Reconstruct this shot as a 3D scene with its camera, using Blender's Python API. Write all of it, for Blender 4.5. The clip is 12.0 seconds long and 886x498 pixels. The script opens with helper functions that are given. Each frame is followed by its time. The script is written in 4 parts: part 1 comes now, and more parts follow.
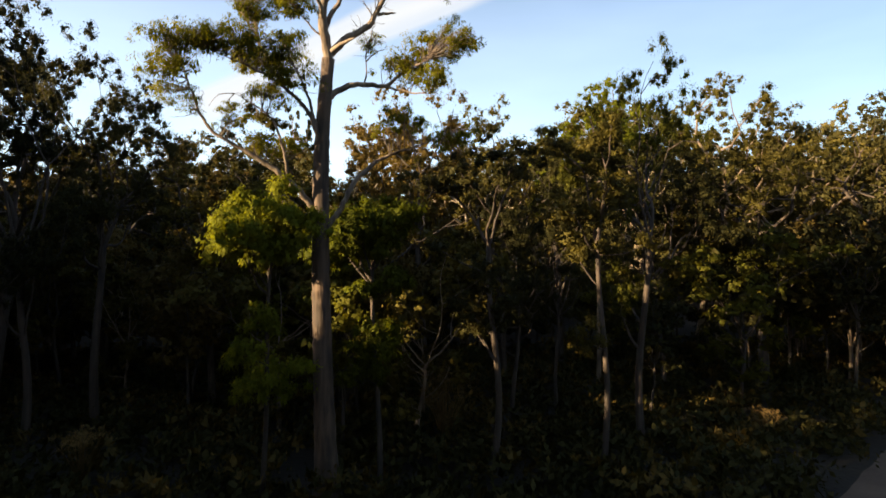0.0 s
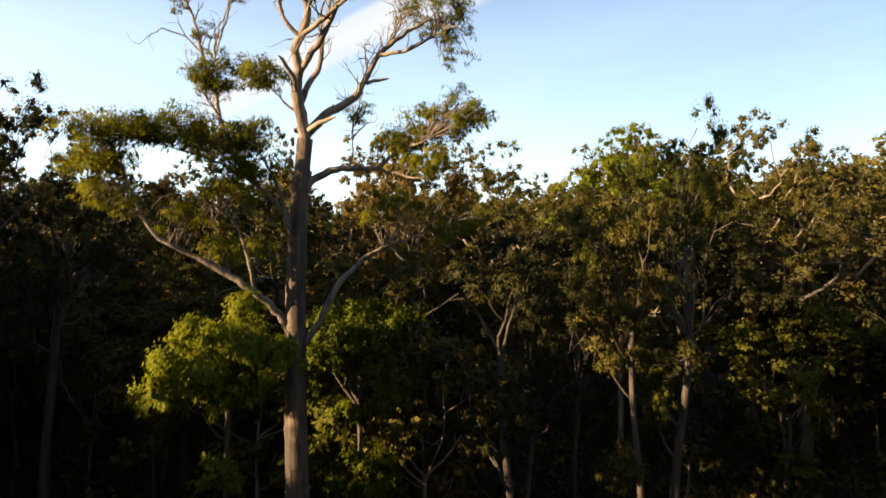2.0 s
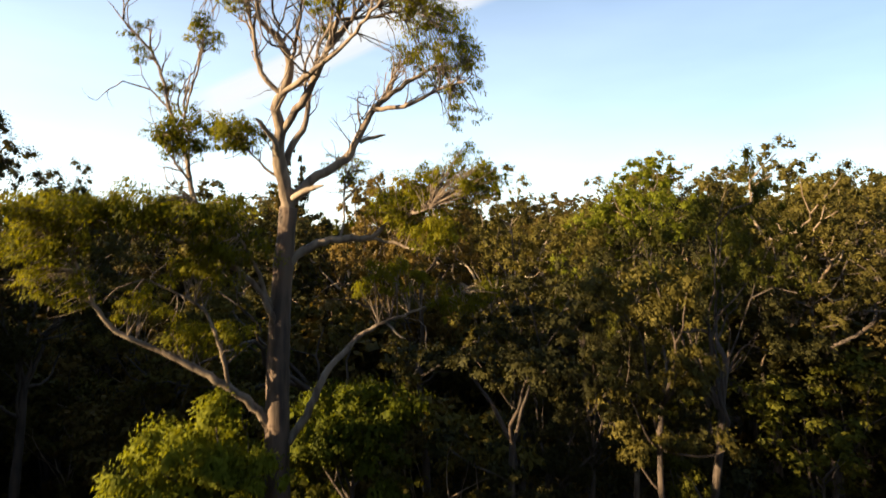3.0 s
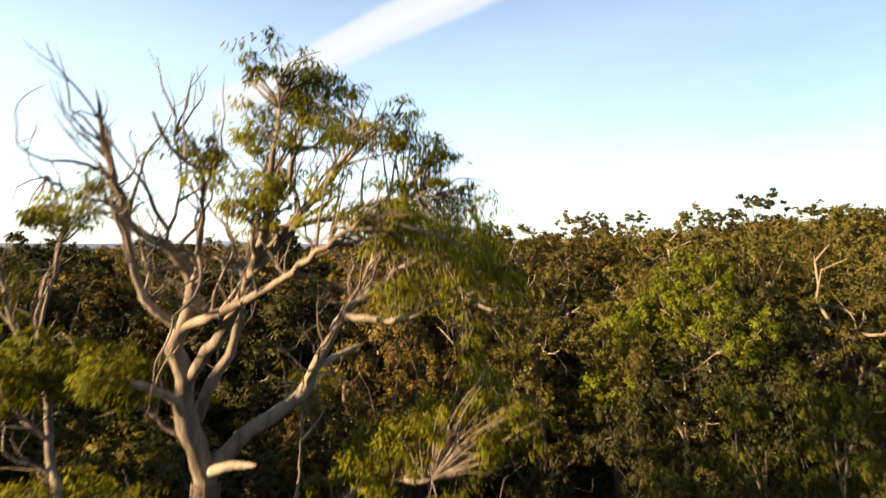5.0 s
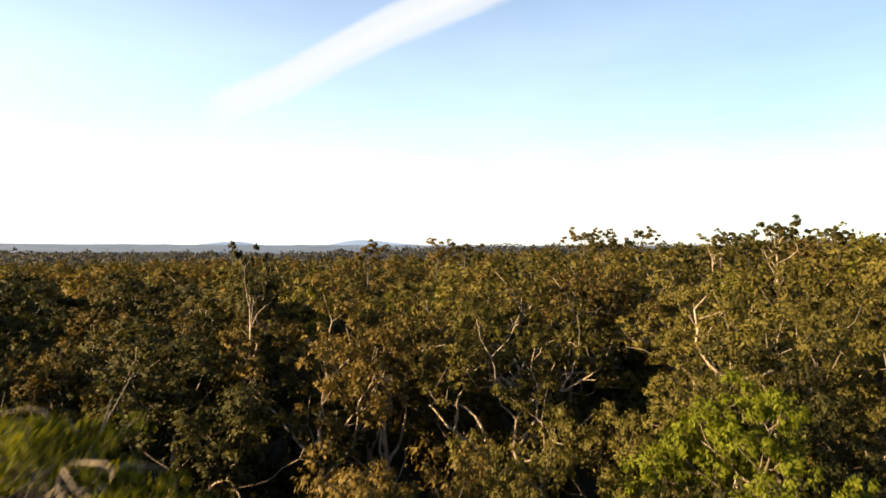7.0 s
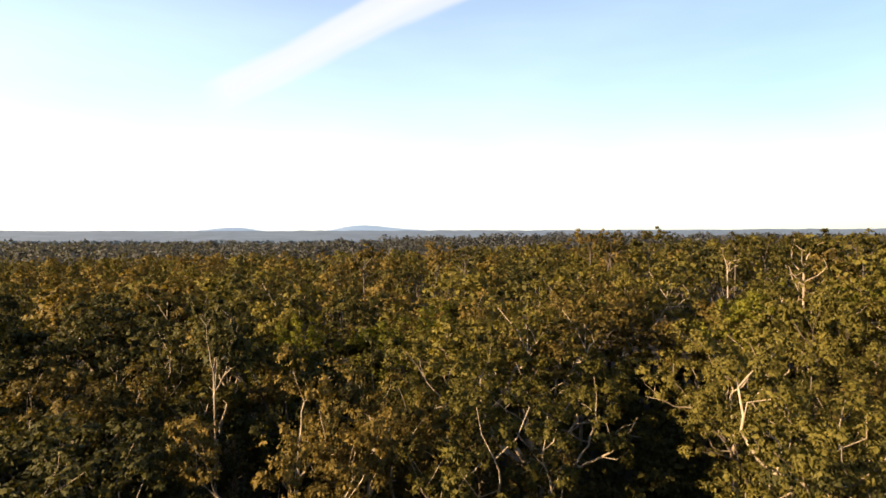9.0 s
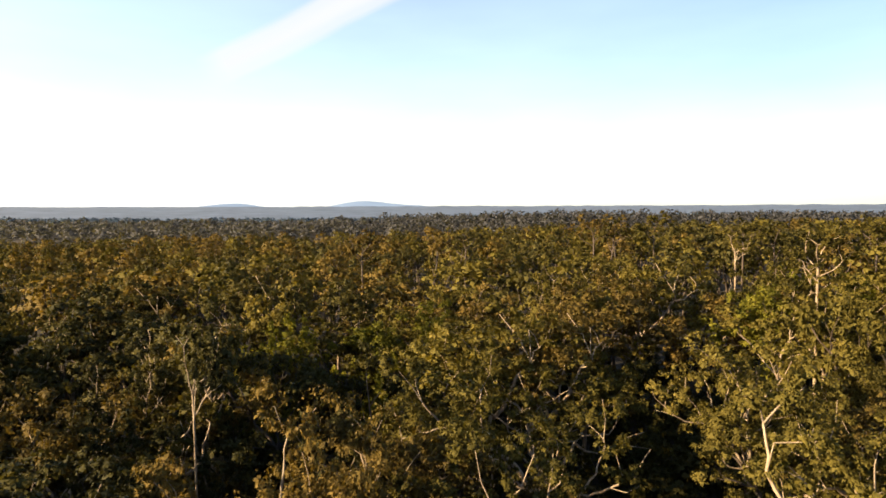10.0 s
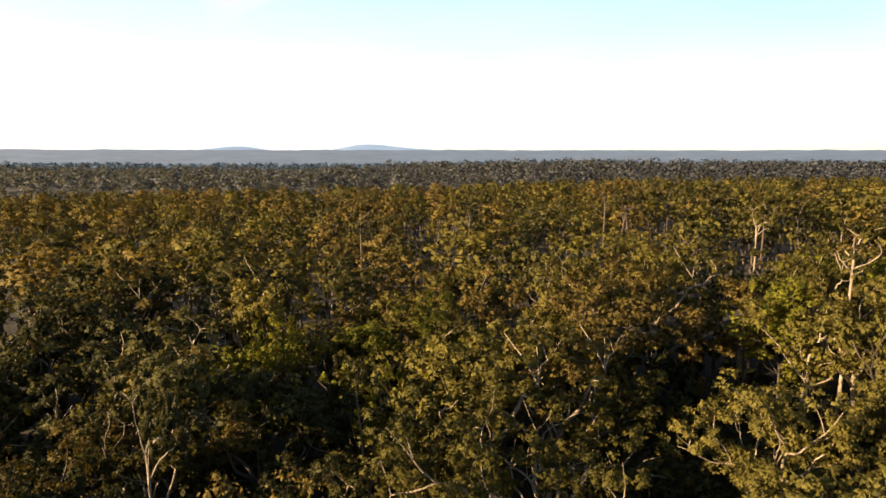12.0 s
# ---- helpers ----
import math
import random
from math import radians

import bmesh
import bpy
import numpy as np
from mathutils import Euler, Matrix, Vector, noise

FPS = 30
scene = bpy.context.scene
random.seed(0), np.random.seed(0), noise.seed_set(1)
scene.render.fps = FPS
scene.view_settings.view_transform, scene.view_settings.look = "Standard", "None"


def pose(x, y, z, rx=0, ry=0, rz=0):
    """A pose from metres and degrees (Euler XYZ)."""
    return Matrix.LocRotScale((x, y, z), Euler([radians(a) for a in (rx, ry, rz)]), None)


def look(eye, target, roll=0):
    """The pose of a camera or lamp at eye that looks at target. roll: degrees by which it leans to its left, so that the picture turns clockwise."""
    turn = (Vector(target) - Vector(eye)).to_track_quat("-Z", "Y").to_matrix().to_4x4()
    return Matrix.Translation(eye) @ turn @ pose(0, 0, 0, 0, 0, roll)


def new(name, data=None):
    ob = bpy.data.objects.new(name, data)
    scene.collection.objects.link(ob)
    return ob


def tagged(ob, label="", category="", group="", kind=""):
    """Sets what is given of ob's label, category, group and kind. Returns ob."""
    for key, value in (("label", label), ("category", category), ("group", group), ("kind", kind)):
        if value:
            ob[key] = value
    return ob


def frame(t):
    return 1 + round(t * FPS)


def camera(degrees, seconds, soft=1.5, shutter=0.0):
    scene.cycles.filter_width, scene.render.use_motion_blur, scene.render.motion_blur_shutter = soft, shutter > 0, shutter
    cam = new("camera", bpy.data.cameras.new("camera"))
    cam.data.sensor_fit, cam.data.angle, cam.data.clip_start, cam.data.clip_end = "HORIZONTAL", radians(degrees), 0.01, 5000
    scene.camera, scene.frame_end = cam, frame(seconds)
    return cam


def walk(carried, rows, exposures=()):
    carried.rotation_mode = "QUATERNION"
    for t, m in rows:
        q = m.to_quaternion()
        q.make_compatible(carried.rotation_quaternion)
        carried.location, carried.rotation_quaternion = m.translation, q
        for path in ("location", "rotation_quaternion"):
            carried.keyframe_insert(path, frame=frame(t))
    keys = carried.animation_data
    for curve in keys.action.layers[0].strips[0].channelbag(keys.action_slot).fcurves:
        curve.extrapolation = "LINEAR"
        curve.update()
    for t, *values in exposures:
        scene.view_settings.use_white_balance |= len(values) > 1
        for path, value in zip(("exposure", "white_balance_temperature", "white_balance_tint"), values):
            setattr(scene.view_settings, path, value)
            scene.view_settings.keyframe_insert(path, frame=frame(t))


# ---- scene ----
cam = camera(73.7, 12.0, soft=1.6, shutter=0.5)
# seconds, eye, yaw, pitch, roll (degrees)
PATH = [
    (0, (0.0, -0.0, 11.0), -0.06, 0.01, -0.1),
    (0.5, (0.16, 1.12, 12.02), 0.14, 0.07, -0.13),
    (1, (0.21, 2.24, 13.07), 0.27, 0.03, -0.09),
    (1.5, (0.17, 3.53, 14.27), 0.37, -0.03, -0.03),
    (2, (0.1, 4.81, 15.47), 0.43, -0.21, 0.05),
    (2.5, (0.06, 6.21, 16.76), 0.55, -0.17, 0.1),
    (3, (0.0, 7.61, 18.07), 0.63, -0.16, 0.08),
    (5, (-0.17, 14.46, 23.74), 1.15, -0.05, -0.02),
    (5.5, (-0.05, 16.19, 25.08), 1.23, -0.14, 0.07),
    (6, (0.15, 17.78, 26.29), 1.36, -0.19, 0.21),
    (6.5, (0.33, 19.44, 27.54), 1.5, -0.09, 0.22),
    (7, (0.54, 21.11, 28.68), 1.56, -0.0, 0.12),
    (7.5, (0.81, 22.96, 29.98), 1.66, 0.03, 0.07),
    (9.5, (0.88, 30.7, 35.17), 1.71, -2.6, -0.19),
    (10, (1.05, 32.61, 36.49), 1.8, -3.9, -0.19),
    (10.5, (1.25, 34.6, 37.92), 1.99, -5.36, -0.12),
    (11, (1.34, 36.54, 39.25), 2.11, -6.73, -0.06),
    (11.5, (1.41, 38.5, 40.53), 2.23, -8.07, -0.01),
    (12, (1.44, 40.37, 41.74), 2.33, -9.33, 0.06),
]


def view(eye, yaw, pitch, roll):
    y, p = radians(yaw), radians(pitch)
    ahead = Vector((-math.sin(y) * math.cos(p), math.cos(y) * math.cos(p), math.sin(p)))
    return look(eye, Vector(eye) + ahead, roll)


walk(cam, [(t, view(eye, yaw, pitch, roll)) for t, eye, yaw, pitch, roll in PATH])

# ---- light: low sun from the left, clear sky with thin haze ----
SUN_UP, SUN_TURN = 16.5, 26.0  # degrees above the horizon; degrees towards the camera from due left
sun_way = Vector((-math.cos(radians(SUN_TURN)) * math.cos(radians(SUN_UP)), -math.sin(radians(SUN_TURN)) * math.cos(radians(SUN_UP)), math.sin(radians(SUN_UP))))
sun = new("sun", bpy.data.lights.new("sun", "SUN"))
sun.data.energy, sun.data.angle, sun.data.color = 5.0, radians(0.6), (1.0, 0.76, 0.44)
sun.matrix_world = look(sun_way * 100, (0, 0, 0))

world = bpy.data.worlds.new("sky")
scene.world = world
world.use_nodes = True
wn, wl = world.node_tree.nodes, world.node_tree.links
sky = wn.new("ShaderNodeTexSky")
sky.sky_type, sky.sun_disc = "NISHITA", False
sky.sun_elevation, sky.sun_rotation = radians(SUN_UP), radians(270 - SUN_TURN)
sky.altitude, sky.air_density, sky.dust_density, sky.ozone_density = 100, 1.0, 1.0, 1.5
# a veil of thin high haze, white towards the horizon and towards the sun
co = wn.new("ShaderNodeTexCoord")
sep = wn.new("ShaderNodeSeparateXYZ")
wl.new(co.outputs["Generated"], sep.inputs[0])
veil = wn.new("ShaderNodeValToRGB")
veil_stops = ((0.0, (4.3, 4.4, 4.5)), (0.09, (3.5, 4.1, 4.4)), (0.19, (2.7, 3.2, 3.7)), (0.34, (1.9, 2.2, 2.7)), (0.55, (0.5, 0.8, 1.1)), (1.0, (0.1, 0.2, 0.4)))
while len(veil.color_ramp.elements) < len(veil_stops):
    veil.color_ramp.elements.new(0.5)
for e, (at, c) in zip(veil.color_ramp.elements, veil_stops):
    e.position, e.color = at, (*c, 1)
wl.new(sep.outputs[2], veil.inputs[0])
thin = wn.new("ShaderNodeTexNoise")
thin.inputs["Scale"].default_value, thin.inputs["Detail"].default_value = 2.2, 5.0
mapping = wn.new("ShaderNodeMapping")
mapping.inputs["Scale"].default_value, mapping.inputs["Rotation"].default_value = (1, 1, 4.0), (0, 0.25, 0)
wl.new(co.outputs["Generated"], mapping.inputs[0])
wl.new(mapping.outputs[0], thin.inputs["Vector"])
lean_in = wn.new("ShaderNodeMath")
lean_in.operation = "MULTIPLY_ADD"
lean_in.inputs[1].default_value, lean_in.inputs[2].default_value = -0.60, 0.58
wl.new(sep.outputs[0], lean_in.inputs[0])
wisps = wn.new("ShaderNodeMath")
wisps.operation = "MULTIPLY_ADD"
wisps.inputs[1].default_value = 0.7
wl.new(thin.outputs[0], wisps.inputs[0])
wl.new(lean_in.outputs[0], wisps.inputs[2])
haze = wn.new("ShaderNodeVectorMath")
haze.operation = "SCALE"
wl.new(veil.outputs[0], haze.inputs[0])
wl.new(wisps.outputs[0], haze.inputs["Scale"])
both = wn.new("ShaderNodeVectorMath")
both.operation = "ADD"
wl.new(sky.outputs[0], both.inputs[0])
wl.new(haze.outputs[0], both.inputs[1])
wl.new(both.outputs[0], wn["Background"].inputs[0])
wn["Background"].inputs[1].default_value = 0.045
scene.view_settings.exposure = 2.0


# ---- materials ----
def material(name):
    m = bpy.data.materials.new(name)
    m.use_nodes = True
    nt = m.node_tree
    return m, nt, nt.nodes, nt.links, nt.nodes["Principled BSDF"]


def ramp(n, stops):
    r = n.new("ShaderNodeValToRGB")
    while len(r.color_ramp.elements) < len(stops):
        r.color_ramp.elements.new(0.5)
    for e, (at, c) in zip(r.color_ramp.elements, stops):
        e.position, e.color = at, (*c, 1)
    return r


def noise_tex(n, l, coord, scale, detail=4.0, stretch=None):
    t = n.new("ShaderNodeTexNoise")
    t.inputs["Scale"].default_value, t.inputs["Detail"].default_value = scale, detail
    if stretch:
        mp = n.new("ShaderNodeMapping")
        mp.inputs["Scale"].default_value = stretch
        l.new(coord, mp.inputs[0])
        coord = mp.outputs[0]
    l.new(coord, t.inputs["Vector"])
    return t


def leaf_material(name, dark, mid, warm, through_light=0.28):
    """Gum leaves: hue varies from leaf to leaf, from tree to tree and in soft patches."""
    m, nt, n, l, b = material(name)
    geo, info, co = n.new("ShaderNodeNewGeometry"), n.new("ShaderNodeObjectInfo"), n.new("ShaderNodeTexCoord")
    patch = noise_tex(n, l, co.outputs["Object"], 0.45, 2.0)
    mix = n.new("ShaderNodeMath")
    mix.operation = "MULTIPLY_ADD"
    l.new(geo.outputs["Random Per Island"], mix.inputs[0])
    mix.inputs[1].default_value = 0.2
    half = n.new("ShaderNodeMath")
    half.operation = "MULTIPLY_ADD"
    l.new(patch.outputs[0], half.inputs[0])
    half.inputs[1].default_value = 0.55
    tree = n.new("ShaderNodeMath")
    tree.operation = "MULTIPLY_ADD"
    l.new(info.outputs["Random"], tree.inputs[0])
    tree.inputs[1].default_value, tree.inputs[2].default_value = 0.4, -0.2
    l.new(tree.outputs[0], half.inputs[2])
    l.new(half.outputs[0], mix.inputs[2])
    grain = noise_tex(n, l, co.outputs["Object"], 7.0, 3.0)
    fine = n.new("ShaderNodeMath")
    fine.operation = "MULTIPLY_ADD"
    l.new(grain.outputs[0], fine.inputs[0])
    fine.inputs[1].default_value = 0.8
    less = n.new("ShaderNodeMath")
    less.operation = "SUBTRACT"
    less.inputs[1].default_value = 0.27
    l.new(mix.outputs[0], less.inputs[0])
    l.new(less.outputs[0], fine.inputs[2])
    r = ramp(n, [(0.15, dark), (0.55, mid), (0.95, warm)])
    l.new(fine.outputs[0], r.inputs[0])
    bump = n.new("ShaderNodeBump")
    bump.inputs["Strength"].default_value, bump.inputs["Distance"].default_value = 0.35, 0.06
    l.new(grain.outputs[0], bump.inputs["Height"])
    l.new(bump.outputs[0], b.inputs["Normal"])
    l.new(r.outputs[0], b.inputs["Base Color"])
    b.inputs["Roughness"].default_value = 0.65
    b.inputs["Specular IOR Level"].default_value = 0.1
    tl, ms = n.new("ShaderNodeBsdfTranslucent"), n.new("ShaderNodeMixShader")
    hue = n.new("ShaderNodeMixRGB")
    hue.blend_type = "MULTIPLY"
    hue.inputs[0].default_value = 1.0
    hue.inputs[2].default_value = (1.35, 1.25, 0.45, 1)
    l.new(r.outputs[0], hue.inputs[1])
    l.new(hue.outputs[0], tl.inputs[0])
    ms.inputs[0].default_value = through_light
    l.new(b.outputs[0], ms.inputs[1])
    l.new(tl.outputs[0], ms.inputs[2])
    l.new(ms.outputs[0], n["Material Output"].inputs[0])
    return m


def bark_material(name, pale, warm, dark, streak=1.0):
    """Smooth gum bark with long vertical streaks, patches where it has peeled, and fine ridges."""
    m, nt, n, l, b = material(name)
    co = n.new("ShaderNodeTexCoord")
    long = noise_tex(n, l, co.outputs["Object"], 5.0, 5.0, (1, 1, 0.12))
    patch = noise_tex(n, l, co.outputs["Object"], 1.1, 3.0, (1, 1, 0.5))
    add = n.new("ShaderNodeMath")
    add.operation = "MULTIPLY_ADD"
    l.new(long.outputs[0], add.inputs[0])
    add.inputs[1].default_value = 0.6 * streak
    half = n.new("ShaderNodeMath")
    half.operation = "MULTIPLY"
    half.inputs[1].default_value = 0.6
    l.new(patch.outputs[0], half.inputs[0])
    l.new(half.outputs[0], add.inputs[2])
    r = ramp(n, [(0.38, dark), (0.56, warm), (0.74, pale)])
    l.new(add.outputs[0], r.inputs[0])
    l.new(r.outputs[0], b.inputs["Base Color"])
    b.inputs["Roughness"].default_value = 0.8
    bump = n.new("ShaderNodeBump")
    bump.inputs["Strength"].default_value, bump.inputs["Distance"].default_value = 0.8, 0.07
    l.new(long.outputs[0], bump.inputs["Height"])
    l.new(bump.outputs[0], b.inputs["Normal"])
    return m


LEAF_OLIVE = leaf_material("leaf_olive", (0.026, 0.023, 0.006), (0.096, 0.078, 0.016), (0.178, 0.134, 0.031), 0.30)
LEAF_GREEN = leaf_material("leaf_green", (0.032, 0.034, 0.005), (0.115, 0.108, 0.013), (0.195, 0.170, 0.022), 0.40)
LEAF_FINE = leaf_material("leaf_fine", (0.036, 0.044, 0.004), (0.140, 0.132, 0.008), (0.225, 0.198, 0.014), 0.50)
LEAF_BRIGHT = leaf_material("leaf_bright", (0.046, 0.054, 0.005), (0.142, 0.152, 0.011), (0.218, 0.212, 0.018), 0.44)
LEAF_BROWN = leaf_material("leaf_brown", (0.030, 0.022, 0.007), (0.105, 0.073, 0.018), (0.180, 0.114, 0.030), 0.26)
# dark leaf, also painted on crowns and scrub that stand in shade
LEAF_DARK_SHADE = leaf_material("leaf_dark_shade", (0.012, 0.013, 0.005), (0.047, 0.042, 0.012), (0.096, 0.075, 0.020), 0.24)
LEAF_TAN = leaf_material("leaf_tan", (0.10, 0.060, 0.022), (0.20, 0.125, 0.045), (0.30, 0.19, 0.07), 0.2)
# far crowns are paler and bluer: haze painted into the leaf colour
LEAF_FAR_HAZE = leaf_material("leaf_far_haze", (0.050, 0.050, 0.058), (0.074, 0.073, 0.080), (0.098, 0.094, 0.096), 0.3)
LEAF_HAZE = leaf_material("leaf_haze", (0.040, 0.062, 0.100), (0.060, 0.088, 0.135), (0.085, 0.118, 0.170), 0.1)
BARK_PALE = bark_material("bark_pale", (0.24, 0.175, 0.115), (0.15, 0.10, 0.062), (0.05, 0.034, 0.024))
BARK_HERO = bark_material("bark_grey_brown", (0.205, 0.150, 0.104), (0.092, 0.062, 0.042), (0.022, 0.015, 0.011), 1.2)
BARK_TRUNK = bark_material("bark_dark_brown", (0.125, 0.078, 0.050), (0.050, 0.032, 0.021), (0.015, 0.010, 0.008), 1.1)
BARK_ROUGH = bark_material("bark_rough", (0.066, 0.044, 0.030), (0.036, 0.025, 0.018), (0.014, 0.011, 0.009), 1.2)
BARK_WHITE = bark_material("bark_white", (0.30, 0.228, 0.152), (0.20, 0.142, 0.092), (0.065, 0.044, 0.031))
BARK_DEAD = bark_material("dead_wood", (0.30, 0.235, 0.17), (0.20, 0.15, 0.105), (0.09, 0.066, 0.05))


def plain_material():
    """Far wooded plain, coloured blue to stand for haze."""
    m, nt, n, l, b = material("hazy_plain")
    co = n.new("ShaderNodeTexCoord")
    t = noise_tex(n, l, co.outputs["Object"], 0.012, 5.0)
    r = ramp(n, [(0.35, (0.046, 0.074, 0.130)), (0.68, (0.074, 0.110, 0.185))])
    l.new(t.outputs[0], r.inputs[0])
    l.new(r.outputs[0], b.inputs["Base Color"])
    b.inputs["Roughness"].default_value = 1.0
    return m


HAZY_PLAIN = plain_material()


def ground_material():
    m, nt, n, l, b = material("leaf_litter")
    co = n.new("ShaderNodeTexCoord")
    big, fine = noise_tex(n, l, co.outputs["Object"], 0.16, 4.0), noise_tex(n, l, co.outputs["Object"], 3.0, 6.0)
    a = n.new("ShaderNodeMath")
    a.operation = "MULTIPLY_ADD"
    l.new(big.outputs[0], a.inputs[0])
    a.inputs[1].default_value = 0.6
    h = n.new("ShaderNodeMath")
    h.operation = "MULTIPLY"
    h.inputs[1].default_value = 0.45
    l.new(fine.outputs[0], h.inputs[0])
    l.new(h.outputs[0], a.inputs[2])
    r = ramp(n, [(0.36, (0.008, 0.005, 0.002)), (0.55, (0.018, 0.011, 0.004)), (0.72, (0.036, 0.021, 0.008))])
    l.new(a.outputs[0], r.inputs[0])
    l.new(r.outputs[0], b.inputs["Base Color"])
    b.inputs["Roughness"].default_value = 0.95
    bump = n.new("ShaderNodeBump")
    bump.inputs["Strength"].default_value, bump.inputs["Distance"].default_value = 0.7, 0.08
    l.new(fine.outputs[0], bump.inputs["Height"])
    l.new(bump.outputs[0], b.inputs["Normal"])
    return m


def road_material():
    m, nt, n, l, b = material("gravel_road")
    co = n.new("ShaderNodeTexCoord")
    big, fine = noise_tex(n, l, co.outputs["Object"], 0.5, 4.0), noise_tex(n, l, co.outputs["Object"], 14.0, 6.0)
    a = n.new("ShaderNodeMath")
    a.operation = "MULTIPLY_ADD"
    l.new(big.outputs[0], a.inputs[0])
    a.inputs[1].default_value = 0.6
    h = n.new("ShaderNodeMath")
    h.operation = "MULTIPLY"
    h.inputs[1].default_value = 0.4
    l.new(fine.outputs[0], h.inputs[0])
    l.new(h.outputs[0], a.inputs[2])
    r = ramp(n, [(0.3, (0.095, 0.058, 0.036)), (0.55, (0.150, 0.093, 0.058)), (0.75, (0.205, 0.134, 0.085))])
    l.new(a.outputs[0], r.inputs[0])
    l.new(r.outputs[0], b.inputs["Base Color"])
    b.inputs["Roughness"].default_value = 0.95
    bump = n.new("ShaderNodeBump")
    bump.inputs["Strength"].default_value, bump.inputs["Distance"].default_value = 0.5, 0.03
    l.new(fine.outputs[0], bump.inputs["Height"])
    l.new(bump.outputs[0], b.inputs["Normal"])
    return m


GROUND, ROAD = ground_material(), road_material()


# ---- mesh helpers ----
def quad_mesh(name, verts, quads, mats, index=None, smooth=False, normals=None):
    """One mesh from arrays of corners and four-sided faces."""
    verts, quads = np.asarray(verts, np.float32).reshape(-1, 3), np.asarray(quads, np.int32).reshape(-1, 4)
    me = bpy.data.meshes.new(name)
    me.vertices.add(len(verts))
    me.vertices.foreach_set("co", verts.ravel())
    me.loops.add(quads.size)
    me.loops.foreach_set("vertex_index", quads.ravel())
    me.polygons.add(len(quads))
    me.polygons.foreach_set("loop_start", np.arange(0, quads.size, 4, dtype=np.int32))
    me.polygons.foreach_set("loop_total", np.full(len(quads), 4, np.int32))
    for m in mats:
        me.materials.append(m)
    if index is not None:
        me.polygons.foreach_set("material_index", np.asarray(index, np.int32))
    if smooth:
        me.polygons.foreach_set("use_smooth", np.ones(len(quads), bool))
    me.update(calc_edges=True)
    if normals is not None:
        me.normals_split_custom_set_from_vertices(np.asarray(normals, np.float32).tolist())
    return me


def joined(pieces):
    """(verts, quads) pairs as one pair."""
    pieces = [p for p in pieces if len(p[0])]
    if not pieces:
        return np.zeros((0, 3)), np.zeros((0, 4), int)
    starts = np.cumsum([0] + [len(v) for v, _ in pieces[:-1]])
    return np.concatenate([v for v, _ in pieces]), np.concatenate([q + s for (_, q), s in zip(pieces, starts)])


def tube(points, radii, sides=6, rng=None, rough=0.0):
    """A tapered round limb along points, as verts and quads."""
    p, r = np.asarray(points, float), np.asarray(radii, float)
    t = np.gradient(p, axis=0)
    t /= np.linalg.norm(t, axis=1, keepdims=True) + 1e-9
    ref = np.array([0.31, 0.95, 0.05]) if abs(t[:, 2]).mean() > 0.5 else np.array([0.05, 0.1, 1.0])
    u = np.cross(t, ref)
    u /= np.linalg.norm(u, axis=1, keepdims=True) + 1e-9
    v = np.cross(t, u)
    a = np.arange(sides) * 2 * np.pi / sides
    rr = r[:, None] * np.ones(sides)
    if rng is not None and rough:
        rr = rr * (1 + rough * rng.normal(size=rr.shape))
    ring = p[:, None] + rr[..., None] * (np.cos(a)[None, :, None] * u[:, None] + np.sin(a)[None, :, None] * v[:, None])
    n = len(p)
    i, j = np.meshgrid(np.arange(n - 1), np.arange(sides), indexing="ij")
    k = (j + 1) % sides
    q = np.stack([i * sides + j, i * sides + k, (i + 1) * sides + k, (i + 1) * sides + j], -1).reshape(-1, 4)
    return ring.reshape(-1, 3), q


def spline(points, radii, step=0.35):
    """Control points and radii resampled along a smooth curve."""
    p, r = np.asarray(points, float), np.asarray(radii, float)
    e = np.concatenate([[2 * p[0] - p[1]], p, [2 * p[-1] - p[-2]]])
    out, rad = [], []
    for i in range(len(p) - 1):
        a, b, c, d = e[i : i + 4]
        k = max(2, int(np.linalg.norm(c - b) / step))
        for s in np.arange(k) / k:
            out.append(0.5 * (2 * b + (c - a) * s + (2 * a - 5 * b + 4 * c - d) * s**2 + (3 * b - a - 3 * c + d) * s**3))
            rad.append(r[i] + (r[i + 1] - r[i]) * s)
    out.append(p[-1])
    rad.append(r[-1])
    return np.array(out), np.array(rad)


def unit(v):
    return v / (np.linalg.norm(v, axis=-1, keepdims=True) + 1e-9)


